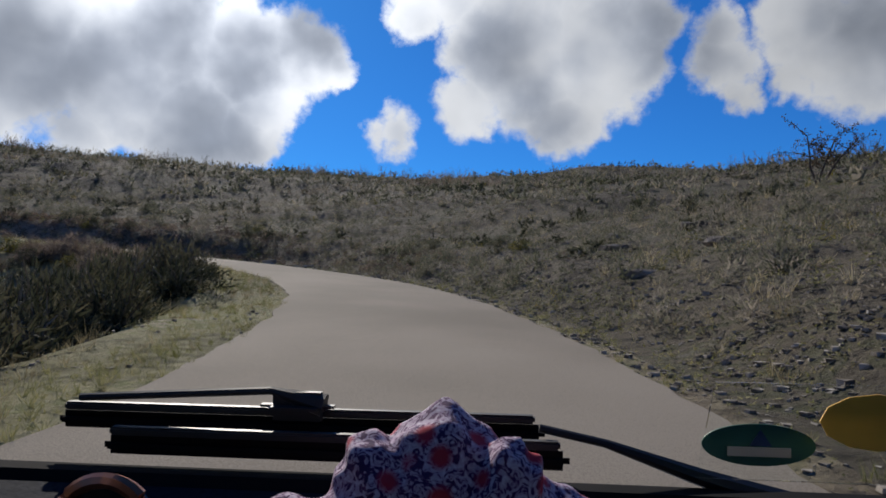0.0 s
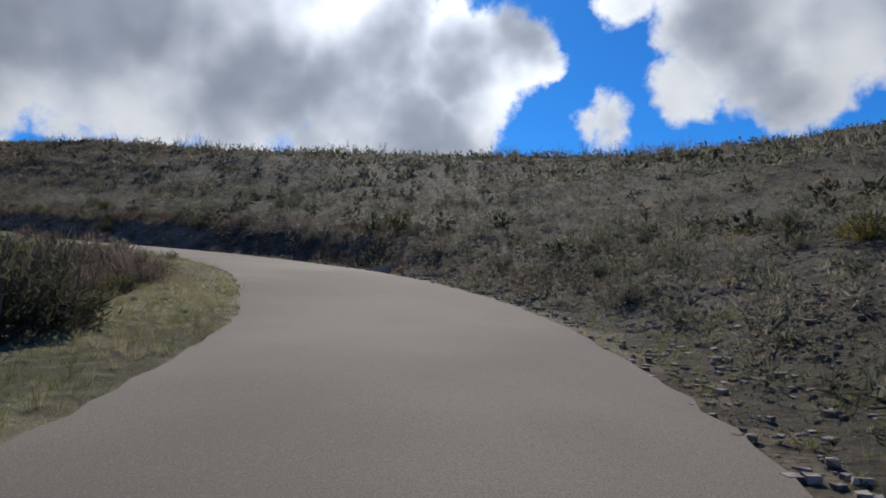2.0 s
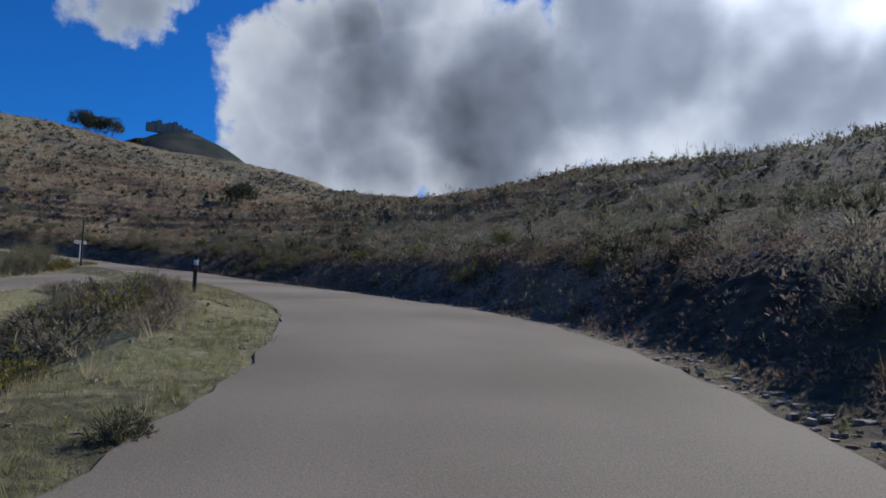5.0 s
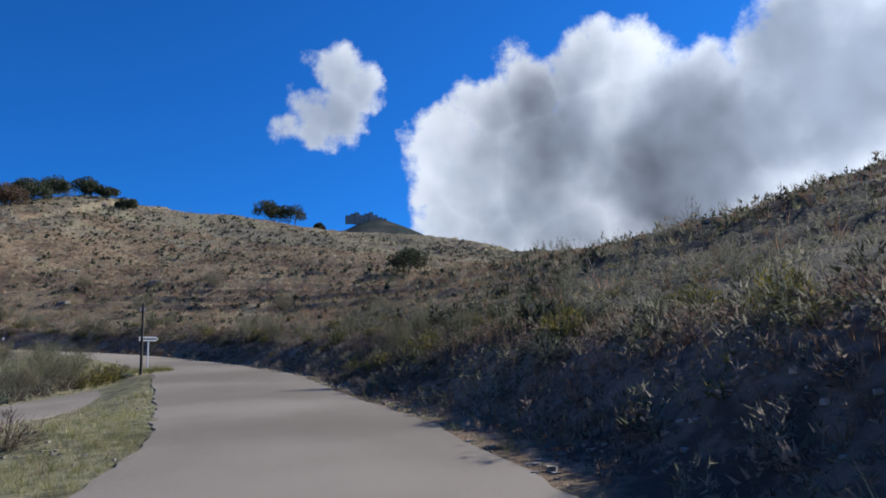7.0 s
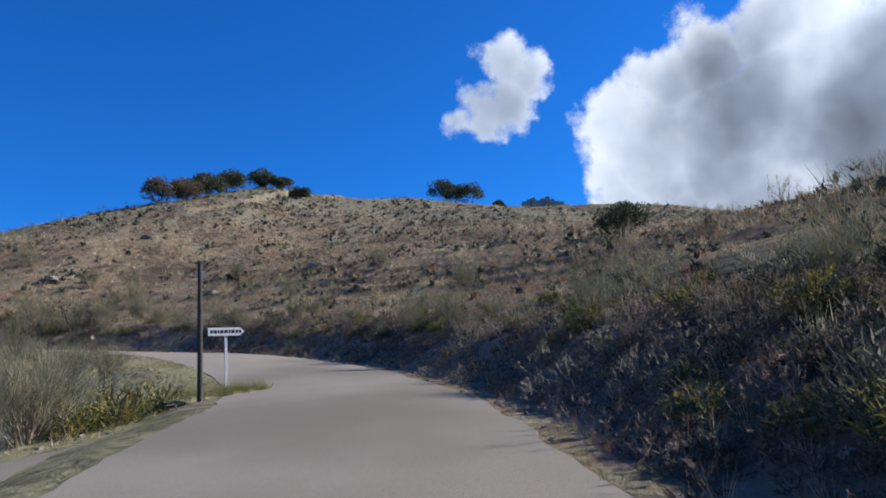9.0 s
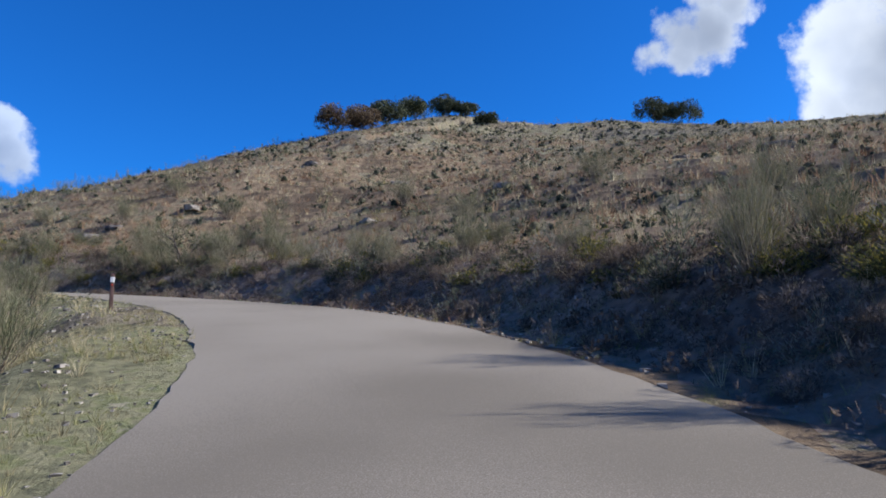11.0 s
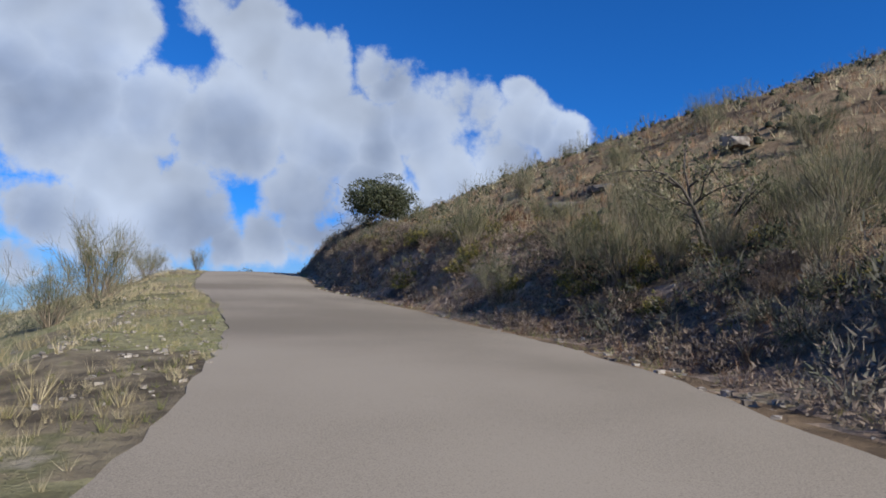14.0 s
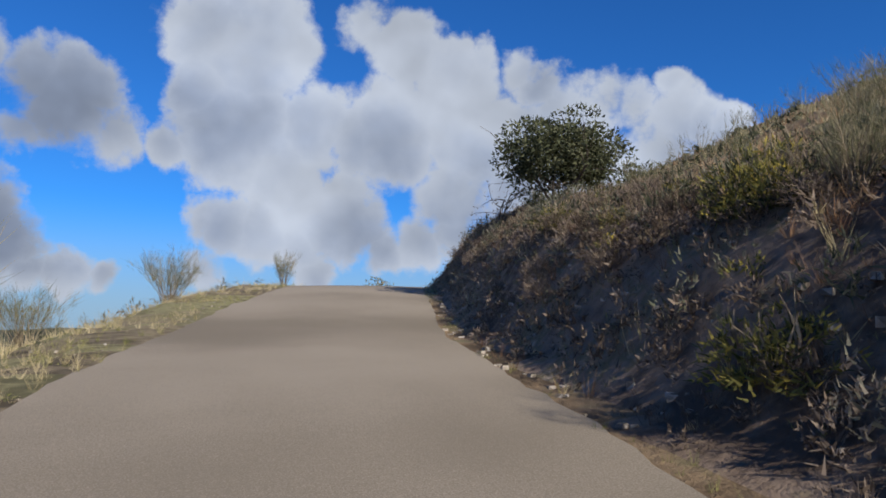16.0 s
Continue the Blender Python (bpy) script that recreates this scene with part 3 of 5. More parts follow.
def heart(rng, fill):
    """The dense dark inside of a bush, closed and knobbly."""
    seg, v, f = 6, [], []
    for el in (-0.15, 0.6):
        a = np.linspace(0, 2 * np.pi, seg + 1)[:-1] + el
        v += list(np.stack([np.cos(a) * np.cos(el), np.sin(a) * np.cos(el), 0 * a + np.sin(el)], 1))
    v = np.array(v + [(0.0, 0.0, 1.0)])
    for k in range(seg):
        j = (k + 1) % seg
        f += [(k, j, seg + k), (j, seg + j, seg + k), (seg + k, seg + j, 2 * seg)]
    return v * BUSH * rng.uniform(0.7, 1.15, (len(v), 1)) * fill, np.array(f)


def dome(rng, n, leaf, wide, inner=0, fan=5, fill=0.0):
    """A low bush about 1 m across and 0.6 m high: fans of leafy sprays in uneven tufts, and coarser twigs inside."""
    v = shell(max(n // fan, 4), rng, -0.05)
    tip = v * BUSH * (lumps(v, rng) * (1 - 0.5 * rng.uniform(0, 1, len(v)) ** 1.6))[:, None] * 0.95
    v, tip = np.repeat(v, fan, 0), np.repeat(tip, fan, 0)
    root = tip + rng.normal(size=tip.shape) * 0.03
    way = 0.8 * v + rng.normal(size=v.shape) * 0.6 + [0, 0, 0.4]
    tri = blades(root, way, leaf * rng.uniform(0.55, 1.35, len(v)), wide * rng.uniform(0.7, 1.3, len(v)), rng)
    if inner:
        u = shell(inner, rng, 0.0)
        tri = np.concatenate([tri, blades(u * BUSH * rng.uniform(0.1, 0.55, (len(u), 1)), rng.normal(size=u.shape) + [0, 0, 0.3], 1.6 * leaf, 1.6 * wide, rng)])
    return merged(heart(rng, fill), loose(tri)) if fill else loose(tri)


def tuft(rng, n, lean, wide):
    a, l = rng.uniform(0, 2 * np.pi, n), rng.uniform(0.1, 1, n) * lean
    way = np.stack([np.cos(a) * l, np.sin(a) * l, np.ones(n)], 1)
    root = np.stack([np.cos(a) * 0.1, np.sin(a) * 0.1, 0 * a - 0.03], 1) * rng.uniform(0, 1.6, (n, 1))
    return blades(root, way, rng.uniform(0.5, 1.1, n), wide, rng)


def wand_bush(rng, stems, twigs, wide=0.012):
    """Broom, 1 m high: bare bent stems fanning out of one foot, and brushes of thin green twigs at their ends."""
    t, brush = [], []
    for _ in range(stems):
        a, l = rng.uniform(0, 2 * np.pi), 0.75 * rng.uniform(0.0, 1.0) ** 0.7
        tall = rng.uniform(0.6, 1.1)
        p, w = np.array([np.cos(a), np.sin(a), 0]) * rng.uniform(0.0, 0.09), np.array([np.cos(a) * l, np.sin(a) * l, 1.0])
        for k in range(4):
            q = p + w / np.linalg.norm(w) * 0.19 * tall * rng.uniform(0.8, 1.2)
            s = np.cross(w, rng.normal(size=3))
            s = s / np.linalg.norm(s) * wide * (1.6 - 0.35 * k)
            t += [(p - s, p + s, q + s * 0.8), (p - s, q + s * 0.8, q - s * 0.8)]
            p, w = q, w + rng.normal(size=3) * 0.2 + [0, 0, 0.1]
            if k > 0:
                n = twigs // 2 if k == 1 else twigs
                ways = w * 0.8 + rng.normal(size=(n, 3)) * 0.5 + [0, 0, 0.25]
                foot = p + rng.normal(size=(n, 3)) * 0.03
                brush += list(blades(foot, ways, rng.uniform(0.08, 0.26, n) * (0.8 + 0.2 * tall), wide * 0.9, rng))
    return np.array(t), np.array(brush)


def scatter(name, kinds, x, y, size, mat, label, category, sink=0.03, squash=None):
    """Many small plants as one object of loose blades."""
    rng = np.random.RandomState(len(x))
    z = ground_z(x, y)
    pick = rng.randint(0, len(kinds), len(x))
    out = []
    for k, tri in enumerate(kinds):
        i = np.where(pick == k)[0]
        a = rng.uniform(0, 2 * np.pi, len(i))
        c, s = np.cos(a), np.sin(a)
        rot = np.stack([np.stack([c, -s, 0 * a], 1), np.stack([s, c, 0 * a], 1), np.stack([0 * a, 0 * a, 1 + 0 * a], 1)], 1)
        h = np.ones((len(i), 3)) * size[i, None]
        h[:, 2] *= rng.uniform(0.75, 1.25, len(i))
        pv, pf = tri if isinstance(tri, tuple) else loose(tri)
        v = np.einsum("nij,tj->nti", rot, pv) * h[:, None, :]
        v += np.stack([x[i], y[i], z[i] - sink], 1)[:, None, :]
        out.append((v.reshape(-1, 3), (pf[None] + (np.arange(len(i)) * len(pv))[:, None, None]).reshape(-1, 3)))
    ob = new(name, mesh(name, *merged(*out), mat, True))
    return tagged(ob, label, category, kind="stuff")


def sow(n, box, weight, seed):
    """Places in plan, kept with the chance that weight(s, d, e, x, y) gives."""
    rng = np.random.RandomState(seed)
    x, y = rng.uniform(box[0], box[1], n), rng.uniform(box[2], box[3], n)
    s, d, _, half, _ = along(x, y)
    s2, d2, _, h2, _ = along(x, y, (SIDE, SIDE_T, SIDE_S))
    e = np.abs(d) - half
    w = np.where((e > 0.25) & (np.abs(d2) > h2 + 0.2), weight(s, d, e, x, y), 0)
    keep = rng.uniform(0, 1, n) < w
    return x[keep], y[keep]


HEATH_FAR = [dome(R(i), 25, 0.2, 0.09, 4) for i in range(6)]
TERRACE_HEATH = [dome(R(110 + i), 12, 0.24, 0.1, 0, 4, 0.6) for i in range(6)]
DARK_MOUNDS = [dome(R(120 + i), 50, 0.18, 0.062, 10, 5) for i in range(6)]
HEATH_NEAR = [dome(R(10 + i), 80, 0.12, 0.036, 10) for i in range(7)]
HEATH_MOUNDS = [dome(R(90 + i), 155, 0.105, 0.026, 14) for i in range(6)]
HEATH_MIDDLE = [dome(R(80 + i), 40, 0.16, 0.055, 5) for i in range(6)]
GORSE_NEAR = [dome(R(20 + i), 80, 0.12, 0.036, 10) for i in range(5)]
TUFTS = [tuft(R(40 + i), 8, 0.75, 0.06) for i in range(5)]
FINE_TUFTS = [tuft(R(50 + i), 17, 0.85, 0.022) for i in range(5)]
MATS = [(v * [1, 1, 0.55], f) for v, f in [dome(R(30 + i), 15, 0.19, 0.06, 0, 3) for i in range(5)]]
BROOM_SMALL = [np.concatenate(wand_bush(R(60 + i), 7, 7, 0.008)) for i in range(5)]
SLOPES = (-255, 62, -95, 150)


def patch(x, y, size, seed, a, b):
    return ease(rolling(x, y, size, seed) + 0.4 * rolling(x, y, size / 3, seed + 1), a, b)


def strip(n, side, e0, e1, weight, seed, s0=-30, s1=205):
    """Places in a strip beside the road, between two distances from its edge."""
    rng = R(seed)
    ok = np.where((ROAD_S > s0) & (ROAD_S < s1))[0]
    i = rng.choice(ok, n)
    e = rng.uniform(e0, e1, n)
    nor = np.stack([ROAD_T[i, 1], -ROAD_T[i, 0]], 1)
    p = ROAD[i, :2] + nor * (side * (ROAD[i, 3] + e))[:, None] + rng.uniform(-0.3, 0.3, (n, 2))
    x, y = p[:, 0], p[:, 1]
    s, d, _, half, _ = along(x, y)
    s2, d2, _, h2, _ = along(x, y, (SIDE, SIDE_T, SIDE_S))
    e = np.abs(d) - half
    keep = (d * side > 0) & (e > min(e0, 0.2)) & (np.abs(d2) > h2 + 0.2) & (rng.uniform(0, 1, n) < weight(s, e, x, y))
    return x[keep], y[keep]


def riser(x, y):
    """1 on the steep edge of a terrace, 0 on its tread."""
    p = ground_z(x, y, True)
    return ease(p, 0.48, 0.66) * ease(p, 1.0, 0.88)


# dark heath: thick on the northern slope and on the bank, thin on the western slope
x, y = sow(64000, SLOPES, lambda s, d, e, x, y: np.where(d > 0, (0.6 * ease(s, 125, 92) + 0.04) * (0.55 + 0.45 * patch(x, y, 7, 31, -0.5, 0.3)), 0.10 * patch(x, y, 8, 37, -0.3, 0.4)) * ease(e, 18, 24) * ease(e, 125, 95), 1)
scatter("heath_scrub", HEATH_FAR, x, y, 0.45 + 1.7 * R(2).uniform(0, 1, len(x)) ** 2.2, M_HEATH, "dense dark green and brown heath scrub on the hillside", "scrub")
x, y = sow(40000, SLOPES, lambda s, d, e, x, y: np.where(d > 0, 0.34 * ease(s, 118, 100) * patch(x, y, 5, 33, -0.25, 0.3), 0) * ease(e, 2.5, 5) * ease(e, 95, 70), 129)
scatter("dark_heath", DARK_MOUNDS, x, y, 0.45 + 1.3 * R(130).uniform(0, 1, len(x)) ** 1.8, M_SCRUB, "larger dark heath bushes among the paler scrub", "scrub")
x, y = strip(7000, 1, 0.6, 24, lambda s, e, x, y: (0.75 * ease(s, 128, 95) + 0.28 + 0.6 * ease(e, 6, 3)) * (0.35 + 0.65 * patch(x, y, 4, 35, -0.5, 0.2)) * ease(e, 0.5, 2.0), 101)
size = 0.3 + 1.3 * R(102).uniform(0, 1, len(x)) ** 2.2
big = size > 0.85
scatter("mounded_heath", HEATH_MOUNDS, x[big], y[big], size[big], M_HEATH, "rounded grey-green heath mounds above the road", "scrub")
scatter("roadside_heath", HEATH_NEAR, x[~big], y[~big], size[~big], M_HEATH, "dark heath and low scrub on the cut bank", "scrub")
x, y = strip(5600, 1, 1.0, 20, lambda s, e, x, y: ease(s, 128, 95) * (0.45 + 0.55 * patch(x, y, 3, 36, -0.5, 0.3)), 139, -10, 130)
scatter("low_heath", HEATH_MIDDLE, x, y, R(140).uniform(0.22, 0.6, len(x)), M_HEATH, "small grey-green heath plants filling the slope", "scrub")
x, y = strip(6500, 1, 0.45, 5.5, lambda s, e, x, y: 0.95 * ease(e, 0.3, 1.0) * (0.35 + 0.65 * patch(x, y, 2.5, 39, -0.5, 0.2)), 113, 44, 200)
scatter("bank_heath", HEATH_MIDDLE, x, y, R(114).uniform(0.16, 0.72, len(x)), M_LITTER, "small heath plants clinging to the cut bank", "scrub")
x, y = sow(70000, SLOPES, lambda s, d, e, x, y: np.where(d > 0, 0.6 * ease(s, 118, 98), 0) * ease(e, 1, 4) * ease(e, 110, 70), 115)
scatter("heather_carpet", MATS, x, y, R(116).uniform(0.4, 0.9, len(x)), M_LITTER, "low grey-brown heather between the bushes", "scrub")
x, y = strip(2600, -1, 1.4, 20, lambda s, e, x, y: 0.75 * patch(x, y, 5, 37, -0.4, 0.2) * ease(e, 1.2, 3.5), 103)
scatter("hollow_heath", HEATH_NEAR, x, y, R(104).uniform(0.4, 1.2, len(x)), M_HEATH, "dark heath and scrub in the hollow below the road", "scrub")
x, y = strip(2100, 1, 1.2, 22, lambda s, e, x, y: 0.8 * patch(x, y, 5, 41, -0.2, 0.4), 3)
scatter("gorse_scrub", GORSE_NEAR, x, y, R(4).uniform(0.25, 0.8, len(x)), M_GORSE, "yellow-green flowering gorse scrub on the slope", "scrub")
x, y = sow(24000, SLOPES, lambda s, d, e, x, y: np.where(d > 0, 0.25 * ease(s, 120, 60) + 0.012, 0.04) * patch(x, y, 6, 41, 0.0, 0.5) * ease(e, 18, 24) * ease(e, 120, 80), 3)
scatter("hillside_gorse", HEATH_FAR, x, y, R(4).uniform(0.5, 1.2, len(x)), M_GORSE, "yellow-green gorse scattered over the hillside", "scrub")

# dark scrub crowded onto the risers draws in the terraces' shadow lines
x, y = sow(130000, SLOPES, lambda s, d, e, x, y: np.where(d > 0, ease(s, 88, 106) * (0.8 * riser(x, y) * (0.2 + 0.8 * patch(x, y, 12, 69, -0.4, 0.3)) + 0.12 * patch(x, y, 7, 70, 0.0, 0.4)), 0) * ease(e, 6, 10) * ease(e, 130, 100), 121)
scatter("slope_heath", TERRACE_HEATH, x, y, 0.35 + 1.1 * R(122).uniform(0, 1, len(x)) ** 2.4, M_SCRUB, "dark brown-green scrub on the slope, thickened along terrace edges as their shade lines", "scrub")
x, y = strip(3000, 1, 0.5, 5.5, lambda s, e, x, y: 0.9 * ease(e, 0.3, 1.2) * (0.3 + 0.7 * patch(x, y, 2.0, 81, -0.4, 0.3)), 143, 30, 190)
scatter("bank_scrub", HEATH_MIDDLE, x, y, R(144).uniform(0.25, 0.75, len(x)), M_LITTER, "tangled grey-brown scrub covering the cut bank", "scrub")
x, y = strip(3000, 1, 0.5, 4.5, lambda s, e, x, y: 0.9 * ease(e, 0.3, 1.0) * (0.4 + 0.6 * patch(x, y, 1.6, 83, -0.4, 0.3)), 145, 84, 195)
scatter("bank_bramble", HEATH_NEAR, x, y, R(146).uniform(0.25, 0.8, len(x)), M_LITTER, "dry tangled undergrowth over the last cut bank", "scrub")
x, y = strip(1100, 1, 2.4, 6.5, lambda s, e, x, y: 0.8 * patch(x, y, 2.2, 73, -0.3, 0.3), 123, 56, 195)
scatter("bank_top_scrub", HEATH_NEAR, x, y, R(124).uniform(0.5, 1.2, len(x)), M_SCRUB, "dark scrub along the top of the cut bank", "scrub")
x, y = strip(900, 1, 3.0, 34, lambda s, e, x, y: 0.5 * patch(x, y, 6, 75, -0.3, 0.3) * ease(e, 3, 9), 125, 92, 200)
scatter("slope_broom", BROOM_SMALL, x, y, R(126).uniform(1.0, 2.4, len(x)), M_BROOM, "pale grey-green broom with thin stems above the bank", "scrub")
x, y = strip(1900, 1, 0.6, 5.0, lambda s, e, x, y: 0.7 * patch(x, y, 1.6, 77, -0.2, 0.4), 127, 56, 200)
scatter("bank_tussocks", FINE_TUFTS, x, y, R(128).uniform(0.2, 0.6, len(x)), M_GRASS, "straw-coloured tussocks on the cut bank", "grass")

x, y = sow(26000, SLOPES, lambda s, d, e, x, y: np.where(d > 0, 0.5 * ease(s, 20, 45) * ease(s, 112, 96) * patch(x, y, 9, 79, 0.05, 0.35), 0) * ease(e, 36, 44) * ease(e, 70, 60), 141)
scatter("ridge_broom", BROOM_SMALL, x, y, R(142).uniform(1.2, 2.6, len(x)), M_LITTER, "tall thin leafless broom along the crest of the slope", "scrub")

# blond grass on the western slope, shorter and thinner elsewhere
x, y = sow(115000, SLOPES, lambda s, d, e, x, y: np.where(d > 0, (0.10 + 0.75 * ease(s, 90, 125) * (1 - 0.7 * riser(x, y))) * (0.35 + 0.65 * patch(x, y, 5, 43, -0.4, 0.3)), 0.25) * ease(e, 14, 20) * ease(e, 145, 115), 5)
scatter("dry_grass", TUFTS, x, y, R(6).uniform(0.3, 0.9, len(x)), M_GRASS, "blond dry grass tufts over the slope", "grass")
x, y = strip(15000, 1, 0.5, 20, lambda s, e, x, y: (0.3 + 0.6 * ease(s, 90, 120)) * (0.3 + 0.7 * patch(x, y, 3, 45, -0.4, 0.3)) * ease(e, 0.3, 3.5), 105)
scatter("bank_grass", FINE_TUFTS, x, y, R(106).uniform(0.18, 0.6, len(x)), M_GRASS, "dry grass on the bank above the road", "grass")
x, y = strip(13000, 1, 0.5, 7, lambda s, e, x, y: 0.9 * ease(s, 45, 70) * patch(x, y, 3, 49, -0.4, 0.3), 109)
scatter("bank_litter", FINE_TUFTS, x, y, R(110).uniform(0.15, 0.5, len(x)), M_BRACKEN, "withered brown stalks on the shaded bank", "bracken")
x, y = strip(7000, -1, 0.8, 22, lambda s, e, x, y: 0.8 * ease(e, 0.5, 2.5), 107)
scatter("hollow_grass", FINE_TUFTS, x, y, R(108).uniform(0.2, 0.65, len(x)), M_GRASS, "tall dry grass below the road", "grass")
x, y = sow(125000, SLOPES, lambda s, d, e, x, y: np.where(d > 0, ease(s, 76, 98) * (0.25 * patch(x, y, 13, 47, -0.1, 0.4) + 0.7 * ease(s, 200, 165) * (0.25 + 0.75 * patch(x, y, 9, 65, -0.4, 0.3))), 0) * ease(e, 4, 9) * ease(e, 95, 60), 7)
scatter("bracken", TUFTS, x, y, R(8).uniform(0.35, 0.9, len(x)), M_BRACKEN, "withered russet bracken on the hillside", "bracken")
x, y = sow(20000, SLOPES, lambda s, d, e, x, y: np.where(d > 0, 0.10 * ease(s, 60, 120) * (0.3 + 0.7 * patch(x, y, 9, 67, -0.2, 0.3)) + 0.008 + 0.10 * ease(e, 50, 62) * ease(e, 95, 75) * ease(s, 120, 100), 0.05 * ease(e, 60, 40)) * ease(e, 3, 6) * ease(e, 130, 110), 9)
scatter("broom_scrub", BROOM_SMALL, x, y, R(10).uniform(1.0, 2.2, len(x)), M_BROOM, "grey-green broom bushes with thin bare stems", "scrub")

# turf on the verges
x, y = strip(17000, -1, -0.1, 3.2, lambda s, e, x, y: 0.9 * patch(x, y, 1.6, 51, -0.6, 0.3) * ease(e, 3.4, 1.5) * (0.35 + 0.65 * ease(s, 104, 86)), 11)
scatter("verge_turf", FINE_TUFTS, x, y, R(12).uniform(0.10, 0.28, len(x)), M_TURF, "short green and yellow grass on the road verge", "grass", sink=0.01)
x, y = strip(11000, -1, 0.05, 2.4, lambda s, e, x, y: 0.75 * patch(x, y, 1.3, 56, -0.5, 0.3) * ease(e, 2.6, 1.4) * (0.4 + 0.6 * ease(s, 104, 86)), 119)
scatter("verge_moss", MATS, x, y, R(120).uniform(0.12, 0.38, len(x)), M_TURF, "lumpy green and yellow turf cushions on the road verge", "grass", sink=0.04)
x, y = strip(7000, 1, -0.06, 2.2, lambda s, e, x, y: 0.8 * patch(x, y, 1.6, 53, -0.4, 0.4), 111)
scatter("ditch_turf", FINE_TUFTS, x, y, R(112).uniform(0.08, 0.25, len(x)), M_TURF, "short green grass along the foot of the bank", "grass", sink=0.01)
x, y = strip(9000, 1, 0.2, 7.0, lambda s, e, x, y: 0.8 * patch(x, y, 1.8, 54, -0.5, 0.3), 117, -5, 50)
scatter("bank_moss", MATS, x, y, R(118).uniform(0.15, 0.5, len(x)), M_TURF, "low green and straw-coloured cushions on the stony bank", "grass", sink=0.04)
x, y = strip(13000, -1, 0.05, 4.0, lambda s, e, x, y: (0.5 + 0.4 * ease(s, 86, 104)) * patch(x, y, 2.2, 55, -0.4, 0.4), 13)
scatter("verge_straw", FINE_TUFTS, x, y, R(14).uniform(0.10, 0.3, len(x)), M_GRASS, "dry straw-coloured grass on the road verge", "grass", sink=0.01)


rng = R(41)
a, r = rng.uniform(0, 2 * np.pi, 260), rng.uniform(0, 1, 260) ** 0.5
x, y = -73.5 + 1.5 * r * np.cos(a) * 0.83 - 0.8 * r * np.sin(a) * 0.56, 40.55 - 1.5 * r * np.cos(a) * 0.56 + 0.8 * r * np.sin(a) * 0.83
scatter("island_turf", FINE_TUFTS, x, y, R(42).uniform(0.22, 0.45, len(x)), M_TURF, "rough grass round the foot of the sign", "grass", sink=-0.05)

# ---- loose stone ----
def pebble(rng, flat=0.55):
    """A broken stone about 1 across: an eight-cornered block knocked out of true."""
    c = np.array([(a, b, c) for a in (-1, 1) for b in (-1, 1) for c in (-1, 1)], float) * [0.5, 0.38, 0.5 * flat]
    c *= rng.uniform(0.65, 1.15, c.shape)
    q = [(0, 1, 3, 2), (4, 6, 7, 5), (0, 4, 5, 1), (2, 3, 7, 6), (0, 2, 6, 4), (1, 5, 7, 3)]
    return np.array([(c[a], c[b], c[d]) for f in q for a, b, d in ((f[0], f[1], f[2]), (f[0], f[2], f[3]))])


STONES = [pebble(R(70 + i)) for i in range(8)]
SLABS = [pebble(R(80 + i), 0.3) for i in range(6)]
x, y = strip(10000, 1, -0.06, 6.0, lambda s, e, x, y: (0.25 + 0.75 * patch(x, y, 3.0, 57, -0.2, 0.4)) * ease(e, 7, 2), 15)
scatter("bank_rubble", STONES, x, y, R(16).uniform(0.03, 0.16, len(x)) , M_RUBBLE, "loose grey rubble fallen along the foot of the bank", "rubble", sink=0.0)
x, y = strip(6000, -1, -0.1, 3.0, lambda s, e, x, y: 0.5 * patch(x, y, 2.0, 59, -0.1, 0.4), 17)
scatter("verge_gravel", STONES, x, y, R(18).uniform(0.02, 0.10, len(x)), M_RUBBLE, "pale gravel and small stones on the verge", "gravel", sink=0.0)
x, y = strip(7500, 1, -0.06, 2.6, lambda s, e, x, y: 0.3 + 0.7 * patch(x, y, 1.5, 58, -0.3, 0.4), 131, -8, 52)
scatter("edge_rubble", STONES, x, y, 0.025 + 0.1 * R(132).uniform(0, 1, len(x)) ** 2, M_RUBBLE, "small broken stones along the road edge", "rubble", sink=0.0)
x, y = strip(4200, 1, 0.1, 2.6, lambda s, e, x, y: 0.9 * patch(x, y, 1.1, 60, -0.4, 0.3), 133, -8, 52)
scatter("edge_cushions", MATS, x, y, R(134).uniform(0.12, 0.4, len(x)), M_TURF, "small green cushions and grass at the foot of the bank", "grass", sink=0.02)
x, y = strip(3200, -1, 0.0, 3.4, lambda s, e, x, y: 0.8 * patch(x, y, 1.4, 62, -0.3, 0.3), 135, 98, 165)
scatter("verge_stones", STONES, x, y, 0.03 + 0.1 * R(136).uniform(0, 1, len(x)) ** 2, M_RUBBLE, "pale stones scattered over the verge", "stones", sink=0.0)
x, y = strip(11000, 1, 0.5, 8.0, lambda s, e, x, y: (0.12 + 0.88 * patch(x, y, 4.0, 61, -0.3, 0.4)) * ease(s, 36, 24), 19, -5, 40)
scatter("slate_scree", SLABS, x, y, 0.03 + 0.15 * R(20).uniform(0, 1, len(x)) ** 3, M_RUBBLE, "broken grey slate scree on the cut bank", "scree", sink=0.012)
x, y = sow(9000, SLOPES, lambda s, d, e, x, y: np.where((d > 0) & (s > 95), 0.35 * patch(x, y, 8, 63, 0.0, 0.5), 0) * ease(e, 3, 6) * ease(e, 130, 100), 21)
scatter("slope_stones", SLABS, x, y, R(22).uniform(0.15, 0.5, len(x)), M_RUBBLE, "pale flat stones lying on the terraced slope", "stones", sink=0.03)


